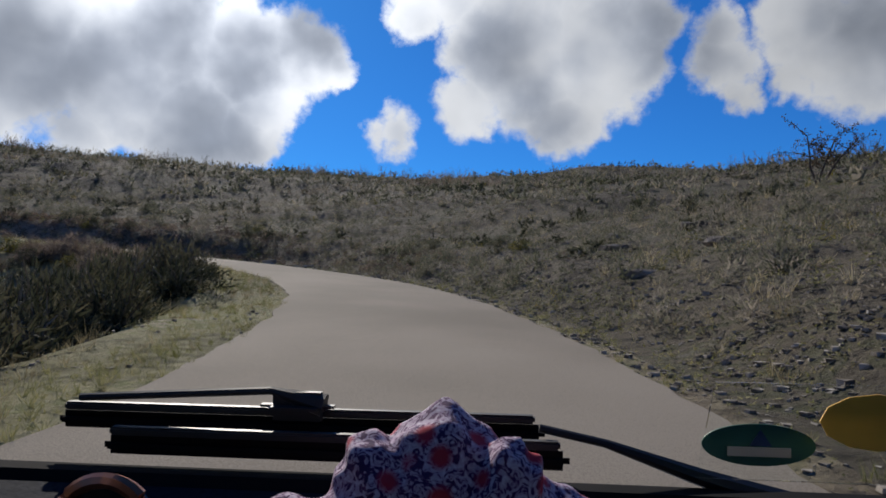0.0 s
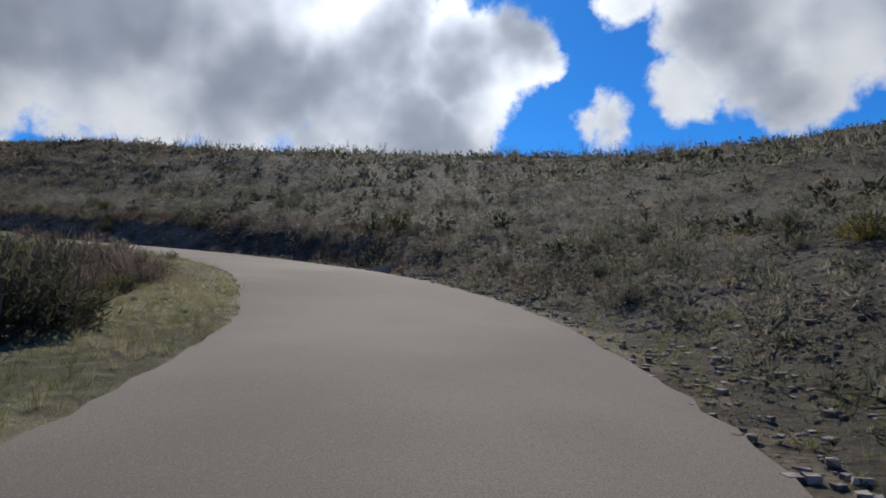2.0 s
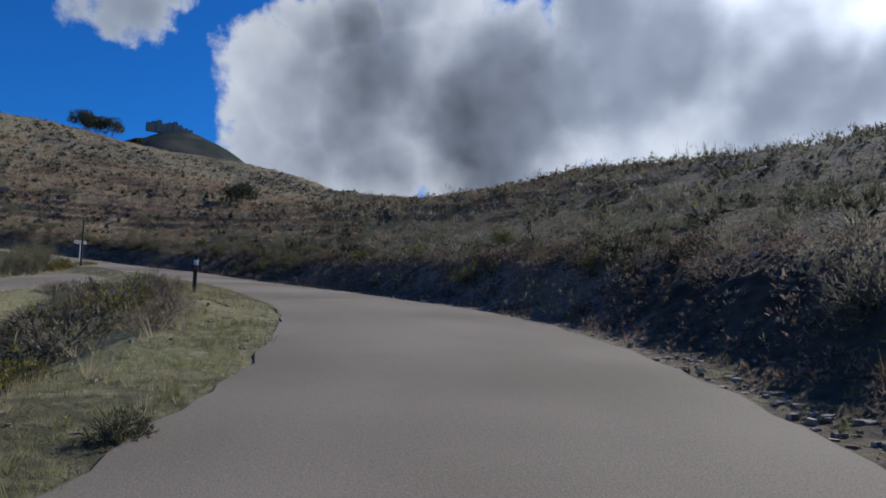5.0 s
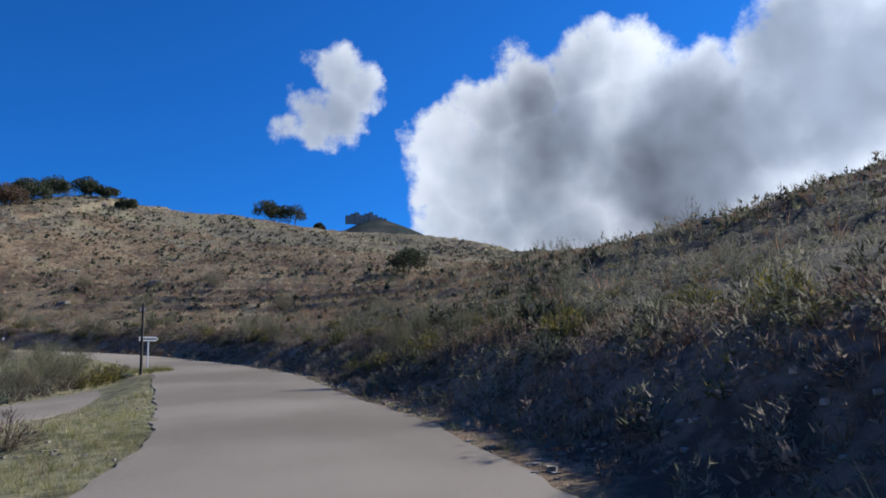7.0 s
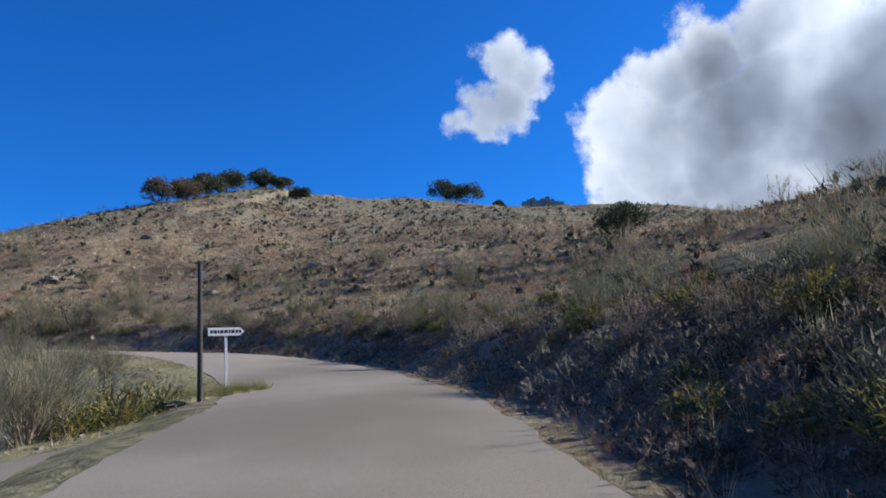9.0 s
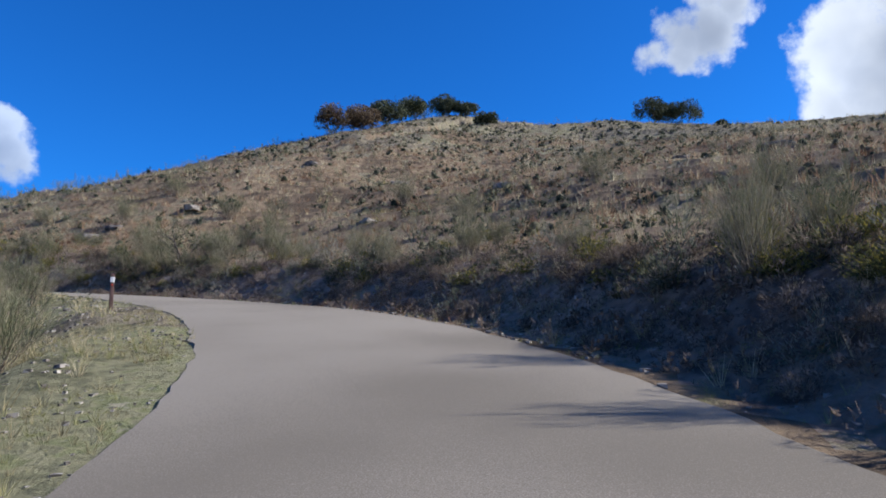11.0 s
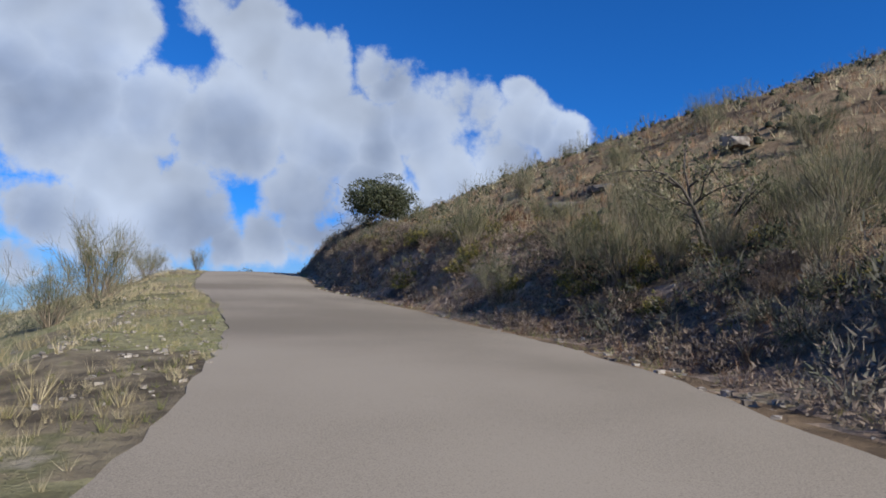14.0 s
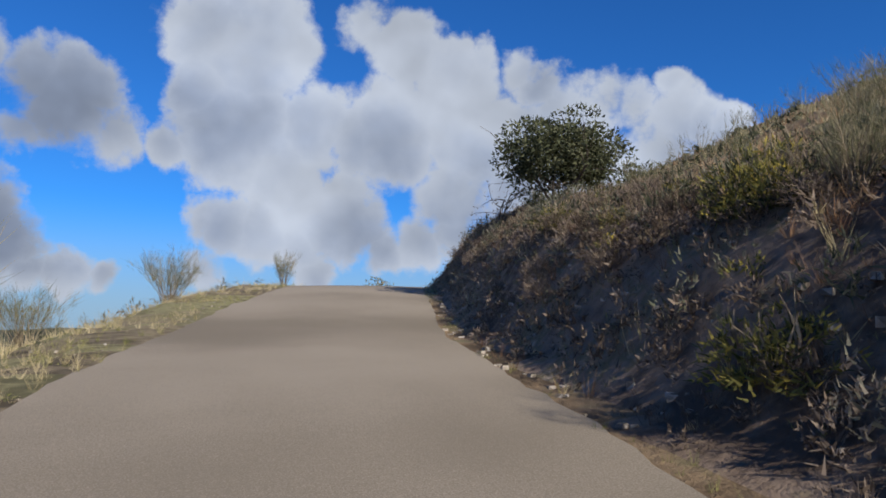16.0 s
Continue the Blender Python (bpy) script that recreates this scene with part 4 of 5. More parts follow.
# ---- trees and single bushes ----
def tube(points, radii, sides=6):
    """A tapered limb through the points."""
    pts = [Vector(p) for p in points]
    v, f = [], []
    for i, p in enumerate(pts):
        w = (pts[min(i + 1, len(pts) - 1)] - pts[max(i - 1, 0)]).normalized()
        a = w.orthogonal().normalized()
        b = w.cross(a)
        for k in range(sides):
            t = 2 * math.pi * k / sides
            v.append(p + (a * math.cos(t) + b * math.sin(t)) * radii[i])
    for i in range(len(pts) - 1):
        for k in range(sides):
            n = (k + 1) % sides
            f.append((i * sides + k, i * sides + n, (i + 1) * sides + n, (i + 1) * sides + k))
    return np.array([tuple(q) for q in v]), np.array(f)


def grow(rng, stems, height, spread, flat):
    """Limbs of a tree of that height, and the places where leaves sit."""
    tubes, tips = [], []
    for k in range(stems):
        a = 2 * math.pi * (k + rng.uniform(0, 0.6)) / stems
        lean = rng.uniform(0.05, 0.2) if stems == 1 else rng.uniform(0.25, 0.55)
        foot = Vector((math.cos(a), math.sin(a), 0)) * (0.0 if stems == 1 else 0.12)
        p, w = foot - Vector((0, 0, 0.15)), Vector((math.cos(a) * lean, math.sin(a) * lean, 1))
        path, r0 = [p], height * (0.045 if stems == 1 else 0.018)
        for _ in range(5):
            p = p + w.normalized() * height * 0.13
            w += Vector(rng.normal(size=3)) * 0.16
            path.append(p)
        tubes.append(tube(path, [r0 * (1 - 0.13 * i) for i in range(6)], 7))
        for j in range(7):
            st = path[2 + j % 4]
            b = rng.uniform(0, 2 * math.pi)
            wv = Vector((math.cos(b), math.sin(b), rng.uniform(0.25, 1.0) * (0.6 if flat else 1.0)))
            q, lim = st.copy(), [st.copy()]
            for _ in range(4):
                q = q + wv.normalized() * spread * rng.uniform(0.1, 0.17)
                wv += Vector(rng.normal(size=3)) * 0.3
                lim.append(q)
                tips.append(q.copy())
            tubes.append(tube(lim, [r0 * 0.42 * (1 - 0.2 * i) for i in range(5)], 5))
        tips.append(p.copy())
    return tubes, np.array([tuple(t) for t in tips])


def tree(name, x, y, height, spread, leaf_mat, label, category, seed, stems=1, flat=False, leaf=0.16, leaves=1800, low=0.36, balls=13, group="", sink=0.0):
    rng = R(seed)
    tubes, tips = grow(rng, stems, height, spread, flat)
    root = new(name)
    root.matrix_world = Matrix.Translation((x, y, float(ground_z(x, y)) - sink))
    for k, (tv, tf) in enumerate(tubes):
        ob = new("trunk" if k % 8 == 0 else "limb", mesh("trunk" if k % 8 == 0 else "limb", tv, tf, M_BARK, True))
        ob.parent = root
    if balls:
        # the crown is a heap of leaf clumps, thick at their rims
        v = shell(balls, rng, -0.5)
        mid = v * [spread * 0.42, spread * 0.42, height * (1 - low) * 0.36] * rng.uniform(0.6, 1.15, (len(v), 1)) + [0, 0, height * (low + 1) * 0.5]
        if flat:
            mid[:, 2] = height * (0.62 + 0.25 * rng.uniform(0, 1, len(v)))
        size = spread * rng.uniform(0.14, 0.27, len(v))
        pick = rng.randint(0, len(v), leaves)
        u = rng.normal(size=(leaves, 3))
        u /= np.linalg.norm(u, axis=1)[:, None]
        at = mid[pick] + u * (size[pick] * (0.55 + 0.5 * rng.uniform(0, 1, leaves) ** 0.6))[:, None] * [1, 1, 0.45 if flat else 0.75]
        way = u + rng.normal(size=u.shape) * 0.7
    else:
        at = np.repeat(tips, max(1, leaves // len(tips)), 0)
        at = at + rng.normal(size=at.shape) * spread * 0.03
        way = rng.normal(size=at.shape) + [0, 0, 0.4]
    tri = blades(at, way, leaf * rng.uniform(0.7, 1.3, len(at)), leaf * 0.62, rng)
    crown = new("crown", soup("crown", tri, leaf_mat))
    crown.parent = root
    return tagged(root, label, category, group=group)


for i, (x, y, h, w) in enumerate([(-178.0, -8.5, 5.2, 5.6), (-186.0, -6.8, 4.5, 6.0), (-196.0, -5.8, 5.3, 6.2), (-205.0, -3.5, 4.8, 5.6), (-212.0, 1.0, 4.4, 5.6), (-211.0, 6.5, 3.0, 4.8), (-208.0, 11.5, 2.2, 4.6), (-183.0, -5.0, 4.2, 5.4), (-192.0, -3.5, 4.4, 5.6), (-201.0, -1.5, 4.2, 5.6), (-209.0, 3.5, 3.4, 5.2)]):
    tree("oak_tree", x, y, h, w, M_RUSSET_LEAF if i in (0, 1, 7) else M_LEAF, "gnarled %s oak on the hilltop" % ("russet-leaved" if i in (0, 1, 7) else "dark green"), "tree", 200 + i, leaf=0.34, leaves=3000, low=0.12, stems=2, balls=22, group="oaks on the hilltop")
for i, (x, y, h, w) in enumerate([(-231, 44.0, 5.6, 6.6), (-238, 51.5, 7.4, 8.0), (-236, 47.0, 6.0, 6.0), (-240, 59.5, 3.8, 3.2)]):
    tree("pine_tree", x, y, h, w, M_LEAF, "dark round-topped pine on the ridge", "tree", 220 + i, leaf=0.36, leaves=3200, balls=24, stems=2, low=0.16, group="pines on the ridge")
tree("holm_oak", -113.9, -15.7, 3.5, 4.2, M_LEAF, "bushy grey-green holm oak with several stems beside the road", "tree", 231, stems=5, leaf=0.15, leaves=12000, low=0.06, balls=26, sink=0.25)
tree("bare_shrub", -112.0, -16.9, 2.6, 2.6, M_STEM, "leafless pale shrub leaning beside the holm oak", "shrub", 237, stems=2, leaf=0.09, leaves=120, balls=0)
tree("dark_bush", -121.5, 63.9, 3.4, 5.2, M_LEAF, "dark rounded evergreen bush on the saddle of the slope", "bush", 232, stems=4, leaf=0.26, leaves=3200, low=0.05, balls=16)
tree("roadside_oak", -109.5, 15.1, 3.7, 3.0, M_BROOM, "thin half-bare young tree with pale bent stems above the bank", "tree", 233, stems=3, leaf=0.1, leaves=1500, balls=0)
tree("far_bush", -115.8, -60.9, 4.2, 4.2, M_BROOM, "pale leafless bush beyond the brow of the road", "bush", 234, stems=5, leaf=0.22, leaves=900, low=0.2, balls=14)
tree("young_oak", 21.6, 36.6, 4.6, 3.2, M_RUSSET_LEAF, "half-bare russet young oak on the slope", "tree", 235, stems=3, leaf=0.13, leaves=1000, balls=0)


def bush(name, x, y, width, height, data, label, category, group, turn):
    root = new(name)
    root.matrix_world = Matrix.Translation((x, y, float(ground_z(x, y)) - 0.04)) @ Matrix.Rotation(turn, 4, "Z") @ Matrix.Diagonal((width, width, height, 1))
    for what, me in zip(("stem_clump", "foliage"), data):
        new(what, me).parent = root
    return tagged(root, label, category, group=group)


def twiggy(seed, mat, n, leaf, wide, core):
    stems = wand_bush(R(seed + 50), 16, 2, 0.009)[0] * [1, 1, 0.85]
    v, f = dome(R(seed), n, leaf, wide, 160 if core else 0, 7)
    me = mesh("foliage", v, f, mat, True)
    return soup("stem_clump", stems, M_STEM), me


def broomy(seed, stems, twigs):
    a, b = wand_bush(R(seed), stems, twigs, 0.0042)
    return soup("stem_clump", a, M_STEM), soup("foliage", b, M_BROOM)


GORSE_BUSH = [twiggy(300 + i, M_GORSE, 1000, 0.08, 0.019, True) for i in range(4)]
HEATH_BUSH = [twiggy(310 + i, M_HEATH, 800, 0.095, 0.019, True) for i in range(4)]
DARK_BUSH = [twiggy(330 + i, M_SCRUB, 900, 0.09, 0.021, True) for i in range(4)]
DRY_BUSH = [twiggy(340 + i, M_LITTER, 900, 0.18, 0.009, False) for i in range(4)]
BROOM_BUSH = [broomy(320 + i, 52, 17) for i in range(5)]
rng = R(5)
for i, (x, y, w) in enumerate([(-107.6, 1.9, 1.6), (-109.2, 0.2, 1.5), (-109.3, 3.4, 1.2), (-108.4, 5.5, 1.1), (-109.5, 14.0, 1.1), (-105.3, 23.0, 1.0), (-107.7, 23.4, 1.2), (-33.3, 52.2, 1.4), (-92.8, 41.8, 1.5), (-88.3, 45.3, 1.7), (-86.1, 46.4, 1.3), (-108.5, 22.4, 1.5), (-101.5, 30.2, 1.2), (-109.6, 2.9, 1.5), (-109.1, -0.3, 1.3),
                               (-59.2, 51.3, 1.6), (-110.4, -1.2, 1.4), (-71.2, 38.7, 2.4), (-70.2, 38.2, 2.0), (-72.6, 39.1, 1.5), (-26.1, 52.1, 1.2), (-110.9, 9.1, 1.6), (-108.0, 5.4, 1.3), (-56.1, 52.2, 1.4),
                               (-47.7, 53.7, 1.5), (-41.2, 54.3, 1.2), (-12.7, 50.7, 1.3), (4.5, 30.7, 1.3)]):
    bush("gorse_bush", x, y, w, w * rng.uniform(0.75, 1.1), GORSE_BUSH[i % 4], "gorse bush with yellow-green flowering tips", "bush", "gorse bushes beside the road", rng.uniform(0, 6))
x, y = strip(34, 1, 2.6, 8.0, lambda s, e, x, y: 0.85, 33, 60, 172)
for i in range(len(x)):
    w = rng.uniform(0.7, 1.5)
    bush("gorse_bush", x[i], y[i], w, w * rng.uniform(0.65, 0.95), GORSE_BUSH[i % 4], "gorse bush with yellow-green flowering tips", "bush", "gorse bushes beside the road", rng.uniform(0, 6))
x, y = strip(70, 1, 2.0, 9.0, lambda s, e, x, y: 0.8, 25, 5, 180)
for i in range(len(x)):
    w = rng.uniform(0.7, 1.5)
    bush("heath_bush", x[i], y[i], w, w * rng.uniform(0.7, 1.1), HEATH_BUSH[i % 4], "dark brown-green heath bush on the bank", "bush", "heath bushes on the bank", rng.uniform(0, 6))
for i, (x, y, w, h) in enumerate([(-24.4, 37.2, 3.0, 1.7), (-27.9, 38.5, 2.6, 1.6), (-19.8, 34.3, 2.6, 1.4), (-14.1, 30.4, 2.4, 1.3), (-8.2, 24.4, 2.6, 1.6), (-6.7, 19.5, 3.0, 1.7), (-6.4, 14.3, 2.8, 1.8), (-7.8, 9.2, 2.8, 1.6), (-17.5, 38.9, 0.7, 0.55)]):
    bush("hollow_bush", x, y, w, h, DARK_BUSH[i % 4], "dense dark bush at the edge of the hollow", "bush", "bushes at the edge of the hollow", rng.uniform(0, 6))
x, y = strip(64, -1, 3.0, 6.6, lambda s, e, x, y: 0.95, 29, -3, 31)
for i in range(len(x)):
    w = rng.uniform(1.9, 3.0)
    bush("hollow_bush", x[i], y[i], w, rng.uniform(2.0, 3.1), DARK_BUSH[i % 4], "dense dark bush crowding the verge above the hollow", "bush", "bushes at the edge of the hollow", rng.uniform(0, 6))
x, y = strip(95, -1, 2.3, 6.5, lambda s, e, x, y: 0.95, 31, 33, 82)
for i in range(len(x)):
    w = rng.uniform(1.0, 2.4)
    kind = (HEATH_BUSH, DRY_BUSH, DRY_BUSH, GORSE_BUSH)[(0, 1, 2, 0, 1, 2, 3)[i % 7]]
    bush("verge_bush", x[i], y[i], w, w * rng.uniform(0.6, 0.85), kind[i % 4], "low twiggy grey-brown bush below the verge", "bush", "twiggy bushes below the verge", rng.uniform(0, 6))
for i, (x, y, w, h) in enumerate([(-93.4, 19.2, 2.3, 2.2), (-92.4, 22.0, 2.2, 2.0), (-94.2, 15.8, 1.8, 1.5), (-97.0, -5.8, 4.0, 4.0), (-100.3, -20.8, 2.4, 2.4), (-105.1, -32.0, 1.6, 2.2), (-93.6, 9.4, 2.6, 2.6), (-92.8, 14.3, 2.4, 2.0), (-95.4, 2.3, 2.6, 2.2), (-88.0, 23.0, 2.0, 1.7), (-85.4, 29.2, 2.0, 1.9),
                                  (-82.2, 32.6, 2.2, 1.8), (-97.8, -12.3, 2.0, 1.8), (-118.8, 2.0, 2.4, 2.6), (-122.4, 9.5, 2.6, 2.8), (-115.4, 15.6, 2.0, 2.2), (-112.1, 19.4, 1.8, 2.0), (-127.3, 0.1, 2.4, 2.6), (-69.2, 37.6, 2.8, 2.4), (-67.7, 37.0, 2.6, 2.2), (-66.6, 36.4, 2.6, 2.4), (-65.4, 35.5, 2.4, 2.2), (-70.8, 36.8, 3.0, 2.8), (-73.6, 39.2, 1.0, 0.7),
                                  (-66.8, 34.8, 2.0, 1.6), (-120.2, -8.1, 2.4, 2.2), (-125.6, 23.9, 2.4, 2.4), (-109.5, 33.5, 2.2, 2.4), (-107.8, 12.0, 1.9, 2.3), (-107.0, 9.1, 1.2, 1.7), (-108.6, 4.9, 2.0, 2.4), (-107.7, 15.3, 1.3, 1.9), (-86.0, 45.0, 1.6, 2.3), (-82.4, 47.1, 1.6, 2.3), (-109.2, 1.3, 1.3, 1.2), (-58.2, 51.7, 1.5, 2.0), (-101.7, 47.9, 2.6, 2.8), (-118.6, 39.9, 2.6, 2.6), (-30.6, 38.7, 1.6, 1.2), (-87.8, 25.9, 1.4, 1.8), (-109.9, 12.9, 2.4, 2.6), (-111.0, 16.6, 2.2, 2.6), (-108.9, 18.6, 2.0, 2.3), (-111.4, 10.4, 2.6, 2.7), (-107.4, 14.1, 1.8, 2.6), (-113.9, 13.6, 2.6, 2.6), (-112.7, 19.6, 2.4, 2.4), (-116.5, 17.1, 2.6, 2.8), (-106.0, 24.1, 1.8, 1.9), (-104.0, 29.5, 1.8, 2.0)]):
    bush("broom_bush", x, y, w, h, BROOM_BUSH[i % 5], "pale broom bush of thin upright twigs", "bush", "broom bushes beside the road", rng.uniform(0, 6))
x, y = strip(18, 1, 3.2, 6.0, lambda s, e, x, y: 0.9, 37, 84, 148)
for i in range(len(x)):
    w = rng.uniform(1.0, 1.5)
    bush("broom_bush", x[i], y[i], w, w * rng.uniform(1.0, 1.3), BROOM_BUSH[i % 5], "tall broom bush of thin upright twigs on top of the bank", "bush", "broom bushes beside the road", rng.uniform(0, 6))
x, y = strip(16, 1, 4.5, 9.0, lambda s, e, x, y: 0.9, 43, 150, 190)
for i in range(len(x)):
    w = rng.uniform(0.8, 1.2)
    bush("broom_bush", x[i], y[i], w, w * rng.uniform(0.9, 1.2), BROOM_BUSH[i % 5], "small broom bush of thin upright twigs above the bank", "bush", "broom bushes beside the road", rng.uniform(0, 6))
x, y = strip(44, 1, 1.8, 4.8, lambda s, e, x, y: 0.95, 45, 86, 184)
for i in range(len(x)):
    w = rng.uniform(0.8, 1.4)
    bush("gorse_bush", x[i], y[i], w, w * rng.uniform(0.6, 0.85), GORSE_BUSH[i % 4], "gorse bush with yellow-green flowering tips on the bank", "bush", "gorse bushes beside the road", rng.uniform(0, 6))
x, y = strip(96, 1, 1.2, 5.0, lambda s, e, x, y: 0.95, 47, 86, 190)
for i in range(len(x)):
    w = rng.uniform(0.6, 1.3)
    bush("dry_bush", x[i], y[i], w, w * rng.uniform(0.6, 0.9), DRY_BUSH[i % 4], "leafless grey-brown twiggy bush on the cut bank", "bush", "dry bushes on the bank", rng.uniform(0, 6))


# ---- made things ----
def plain(name, colour, rough=0.5, metal=0.0, worn=0.12, scale=9.0, spec=0.4, bump=0.0):
    lo, hi = [max(0, c * (1 - worn)) for c in colour], [min(1, c * (1 + worn)) for c in colour]
    return material(name, [(0.35, lo), (0.65, hi)], scale=scale, rough=rough, metal=metal, spec=spec, bump=bump)


M_WHITE = plain("white_paint", (0.74, 0.74, 0.72), 0.45)
M_BLACK = plain("black_paint", (0.02, 0.02, 0.022), 0.5)
M_RED = plain("red_reflector", (0.5, 0.05, 0.03), 0.3)
M_POLE = plain("weathered_pole", (0.06, 0.05, 0.042), 0.85, worn=0.35, scale=18, bump=0.4)
M_BROWN = plain("brown_paint", (0.13, 0.075, 0.06), 0.7, worn=0.3)
M_ZINC = plain("zinc_post", (0.45, 0.45, 0.43), 0.5, 0.6)


def box(bm, size, at=(0, 0, 0), bevel=0.0, turn=None):
    r = bmesh.ops.create_cube(bm, size=1.0)
    m = Matrix.Translation(at) @ (turn or Matrix()) @ Matrix.Diagonal((*size, 1))
    bmesh.ops.transform(bm, matrix=m, verts=r["verts"])
    if bevel:
        edges = list({e for v in r["verts"] for e in v.link_edges})
        bmesh.ops.bevel(bm, geom=edges, offset=bevel, segments=2, affect="EDGES")
    return bm


def rod(bm, r1, r2, depth, at=(0, 0, 0), turn=None, seg=16):
    r = bmesh.ops.create_cone(bm, cap_ends=True, segments=seg, radius1=r1, radius2=r2, depth=depth)
    bmesh.ops.transform(bm, matrix=Matrix.Translation(at) @ (turn or Matrix()), verts=r["verts"])
    return bm


def standing(name, x, y, turn, label, category, group="", lean=0.0):
    ob = new(name)
    ob.matrix_world = Matrix.Translation((x, y, float(ground_z(x, y)) - 0.02)) @ Matrix.Rotation(turn, 4, "Z") @ Matrix.Rotation(lean, 4, "Y")
    return tagged(ob, label, category, group=group)


def marker_post(x, y, turn, height, dark, label):
    root = standing("marker_post", x, y, turn, label, "road marker", "marker posts on the verge", radians(2))
    part("shaft", box(bmesh.new(), (0.11, 0.09, height), (0, 0, height / 2), 0.02), M_BLACK if dark else M_BROWN, root)
    part("band", box(bmesh.new(), (0.118, 0.098, 0.2), (0, 0, height - 0.2), 0.02), M_WHITE, root)
    part("reflector", box(bmesh.new(), (0.05, 0.108, 0.10 if dark else 0.05), (0, 0, height - 0.36), 0.005), M_RED, root)
    part("cap", box(bmesh.new(), (0.1, 0.08, 0.03), (0, 0, height + 0.012), 0.012), M_BLACK, root)


marker_post(-32.9, 42.1, radians(70), 1.15, True, "slim dark road marker post with a pale band on the verge")
marker_post(-90.3, 27.5, radians(125), 1.12, False, "brown road marker post with a white band and dark cap")


def road_sign(x, y):
    root = standing("direction_sign", x, y, radians(122), "white arrow direction sign on a zinc post at the junction", "road sign")
    part("post", box(bmesh.new(), (0.08, 0.05, 1.95), (0, 0, 0.97), 0.008), M_WHITE, root)
    outline = [(-0.56, -0.13), (0.44, -0.13), (0.58, 0.0), (0.44, 0.13), (-0.56, 0.13)]
    def plate(grow, y0, y1):
        bm = bmesh.new()
        a = [bm.verts.new((px * grow, y0, pz * grow + 1.86)) for px, pz in outline]
        b = [bm.verts.new((px * grow, y1, pz * grow + 1.86)) for px, pz in outline]
        bm.faces.new(a)
        bm.faces.new(b[::-1])
        for i in range(5):
            j = (i + 1) % 5
            bm.faces.new((a[i], b[i], b[j], a[j]))
        bmesh.ops.recalc_face_normals(bm, faces=bm.faces)
        return bm
    part("border", plate(1.0, -0.045, -0.03), M_BLACK, root, "black border")
    panel = part("panel", plate(0.955, -0.052, -0.046), M_WHITE, root, "white panel")
    at = -0.47
    for wide in (0.07, 0.1, 0.05, 0.09, 0.11, 0.06, 0.1, 0.08, 0.07):
        part("print_bar", box(bmesh.new(), (wide, 0.003, 0.1), (at + wide / 2, -0.0535, 1.86)), M_BLACK, panel, "black printed bar")
        at += wide + 0.025


road_sign(-74.6, 40.25)


def tall_pole(x, y):
    root = standing("wooden_pole", x, y, radians(20), "tall dark wooden pole leaning beside the sign", "pole", lean=radians(2.5))
    part("shaft", rod(bmesh.new(), 0.075, 0.06, 3.8, (0, 0, 1.85), seg=14), M_POLE, root)
    part("plate", rod(bmesh.new(), 0.13, 0.13, 0.012, (-0.1, 0, 3.45), Matrix.Rotation(radians(90), 4, "Y"), 24), M_WHITE, root, "small round white plate")
    part("bracket", box(bmesh.new(), (0.09, 0.03, 0.03), (-0.05, 0, 3.45), 0.004), M_ZINC, root)


tall_pole(-72.4, 40.3)


def headwall(x, y, top, turn, length, label, tilt=0.0, deep=0.3):
    bm = bmesh.new()
    box(bm, (length, deep, 0.6), (0, 0, -0.22), 0.03)
    box(bm, (length + 0.1, deep + 0.06, 0.08), (0, 0, 0.12), 0.02)
    for v in bm.verts:
        v.co += Vector((math.sin(v.co.z * 9) * 0.01, math.sin(v.co.x * 7) * 0.012, math.sin(v.co.x * 3) * 0.012))
    ob = part("culvert_headwall", bm, M_CONCRETE)
    ob.matrix_world = Matrix.Translation((x, y, top - 0.16)) @ Matrix.Rotation(turn, 4, "Z") @ Matrix.Rotation(tilt, 4, "Y")
    tagged(ob, label, "headwall", group="culvert headwalls")


headwall(-15.5, 36.0, 3.72, radians(143), 1.6, "weathered concrete culvert headwall on the grassy verge")
headwall(-9.5, 41.15, 3.86, radians(-35), 0.9, "weathered concrete culvert headwall at the foot of the bank")
headwall(-7.7, 40.1, 3.55, radians(-30), 2.7, "weathered low concrete kerb of the roadside ditch", radians(-2), 0.14)


def rock(name, x, y, size, seed, flat, label, category, group):
    rng = R(seed)
    bm = bmesh.new()
    bmesh.ops.create_icosphere(bm, subdivisions=2, radius=0.5)
    for v in bm.verts:
        k = 1 + 0.3 * math.sin(v.co.x * 7 + seed) * math.cos(v.co.y * 6 + seed * 2) + rng.uniform(-0.12, 0.12)
        v.co = Vector((max(-0.42, min(0.42, v.co.x * k)) * 1.3, max(-0.4, min(0.4, v.co.y * k)), max(-0.3, min(0.34, v.co.z * k)) * flat))
    ob = part(name, bm, M_OUTCROP if size > 0.6 else M_STONE)
    ob.matrix_world = Matrix.Translation((x, y, float(ground_z(x, y)) + size * flat * (-0.02 if size < 0.6 else -0.08))) @ Matrix.Rotation(rng.uniform(0, 6), 4, "Z") @ Matrix.Diagonal((size, size, size, 1))
    tagged(ob, label, category, group=group)


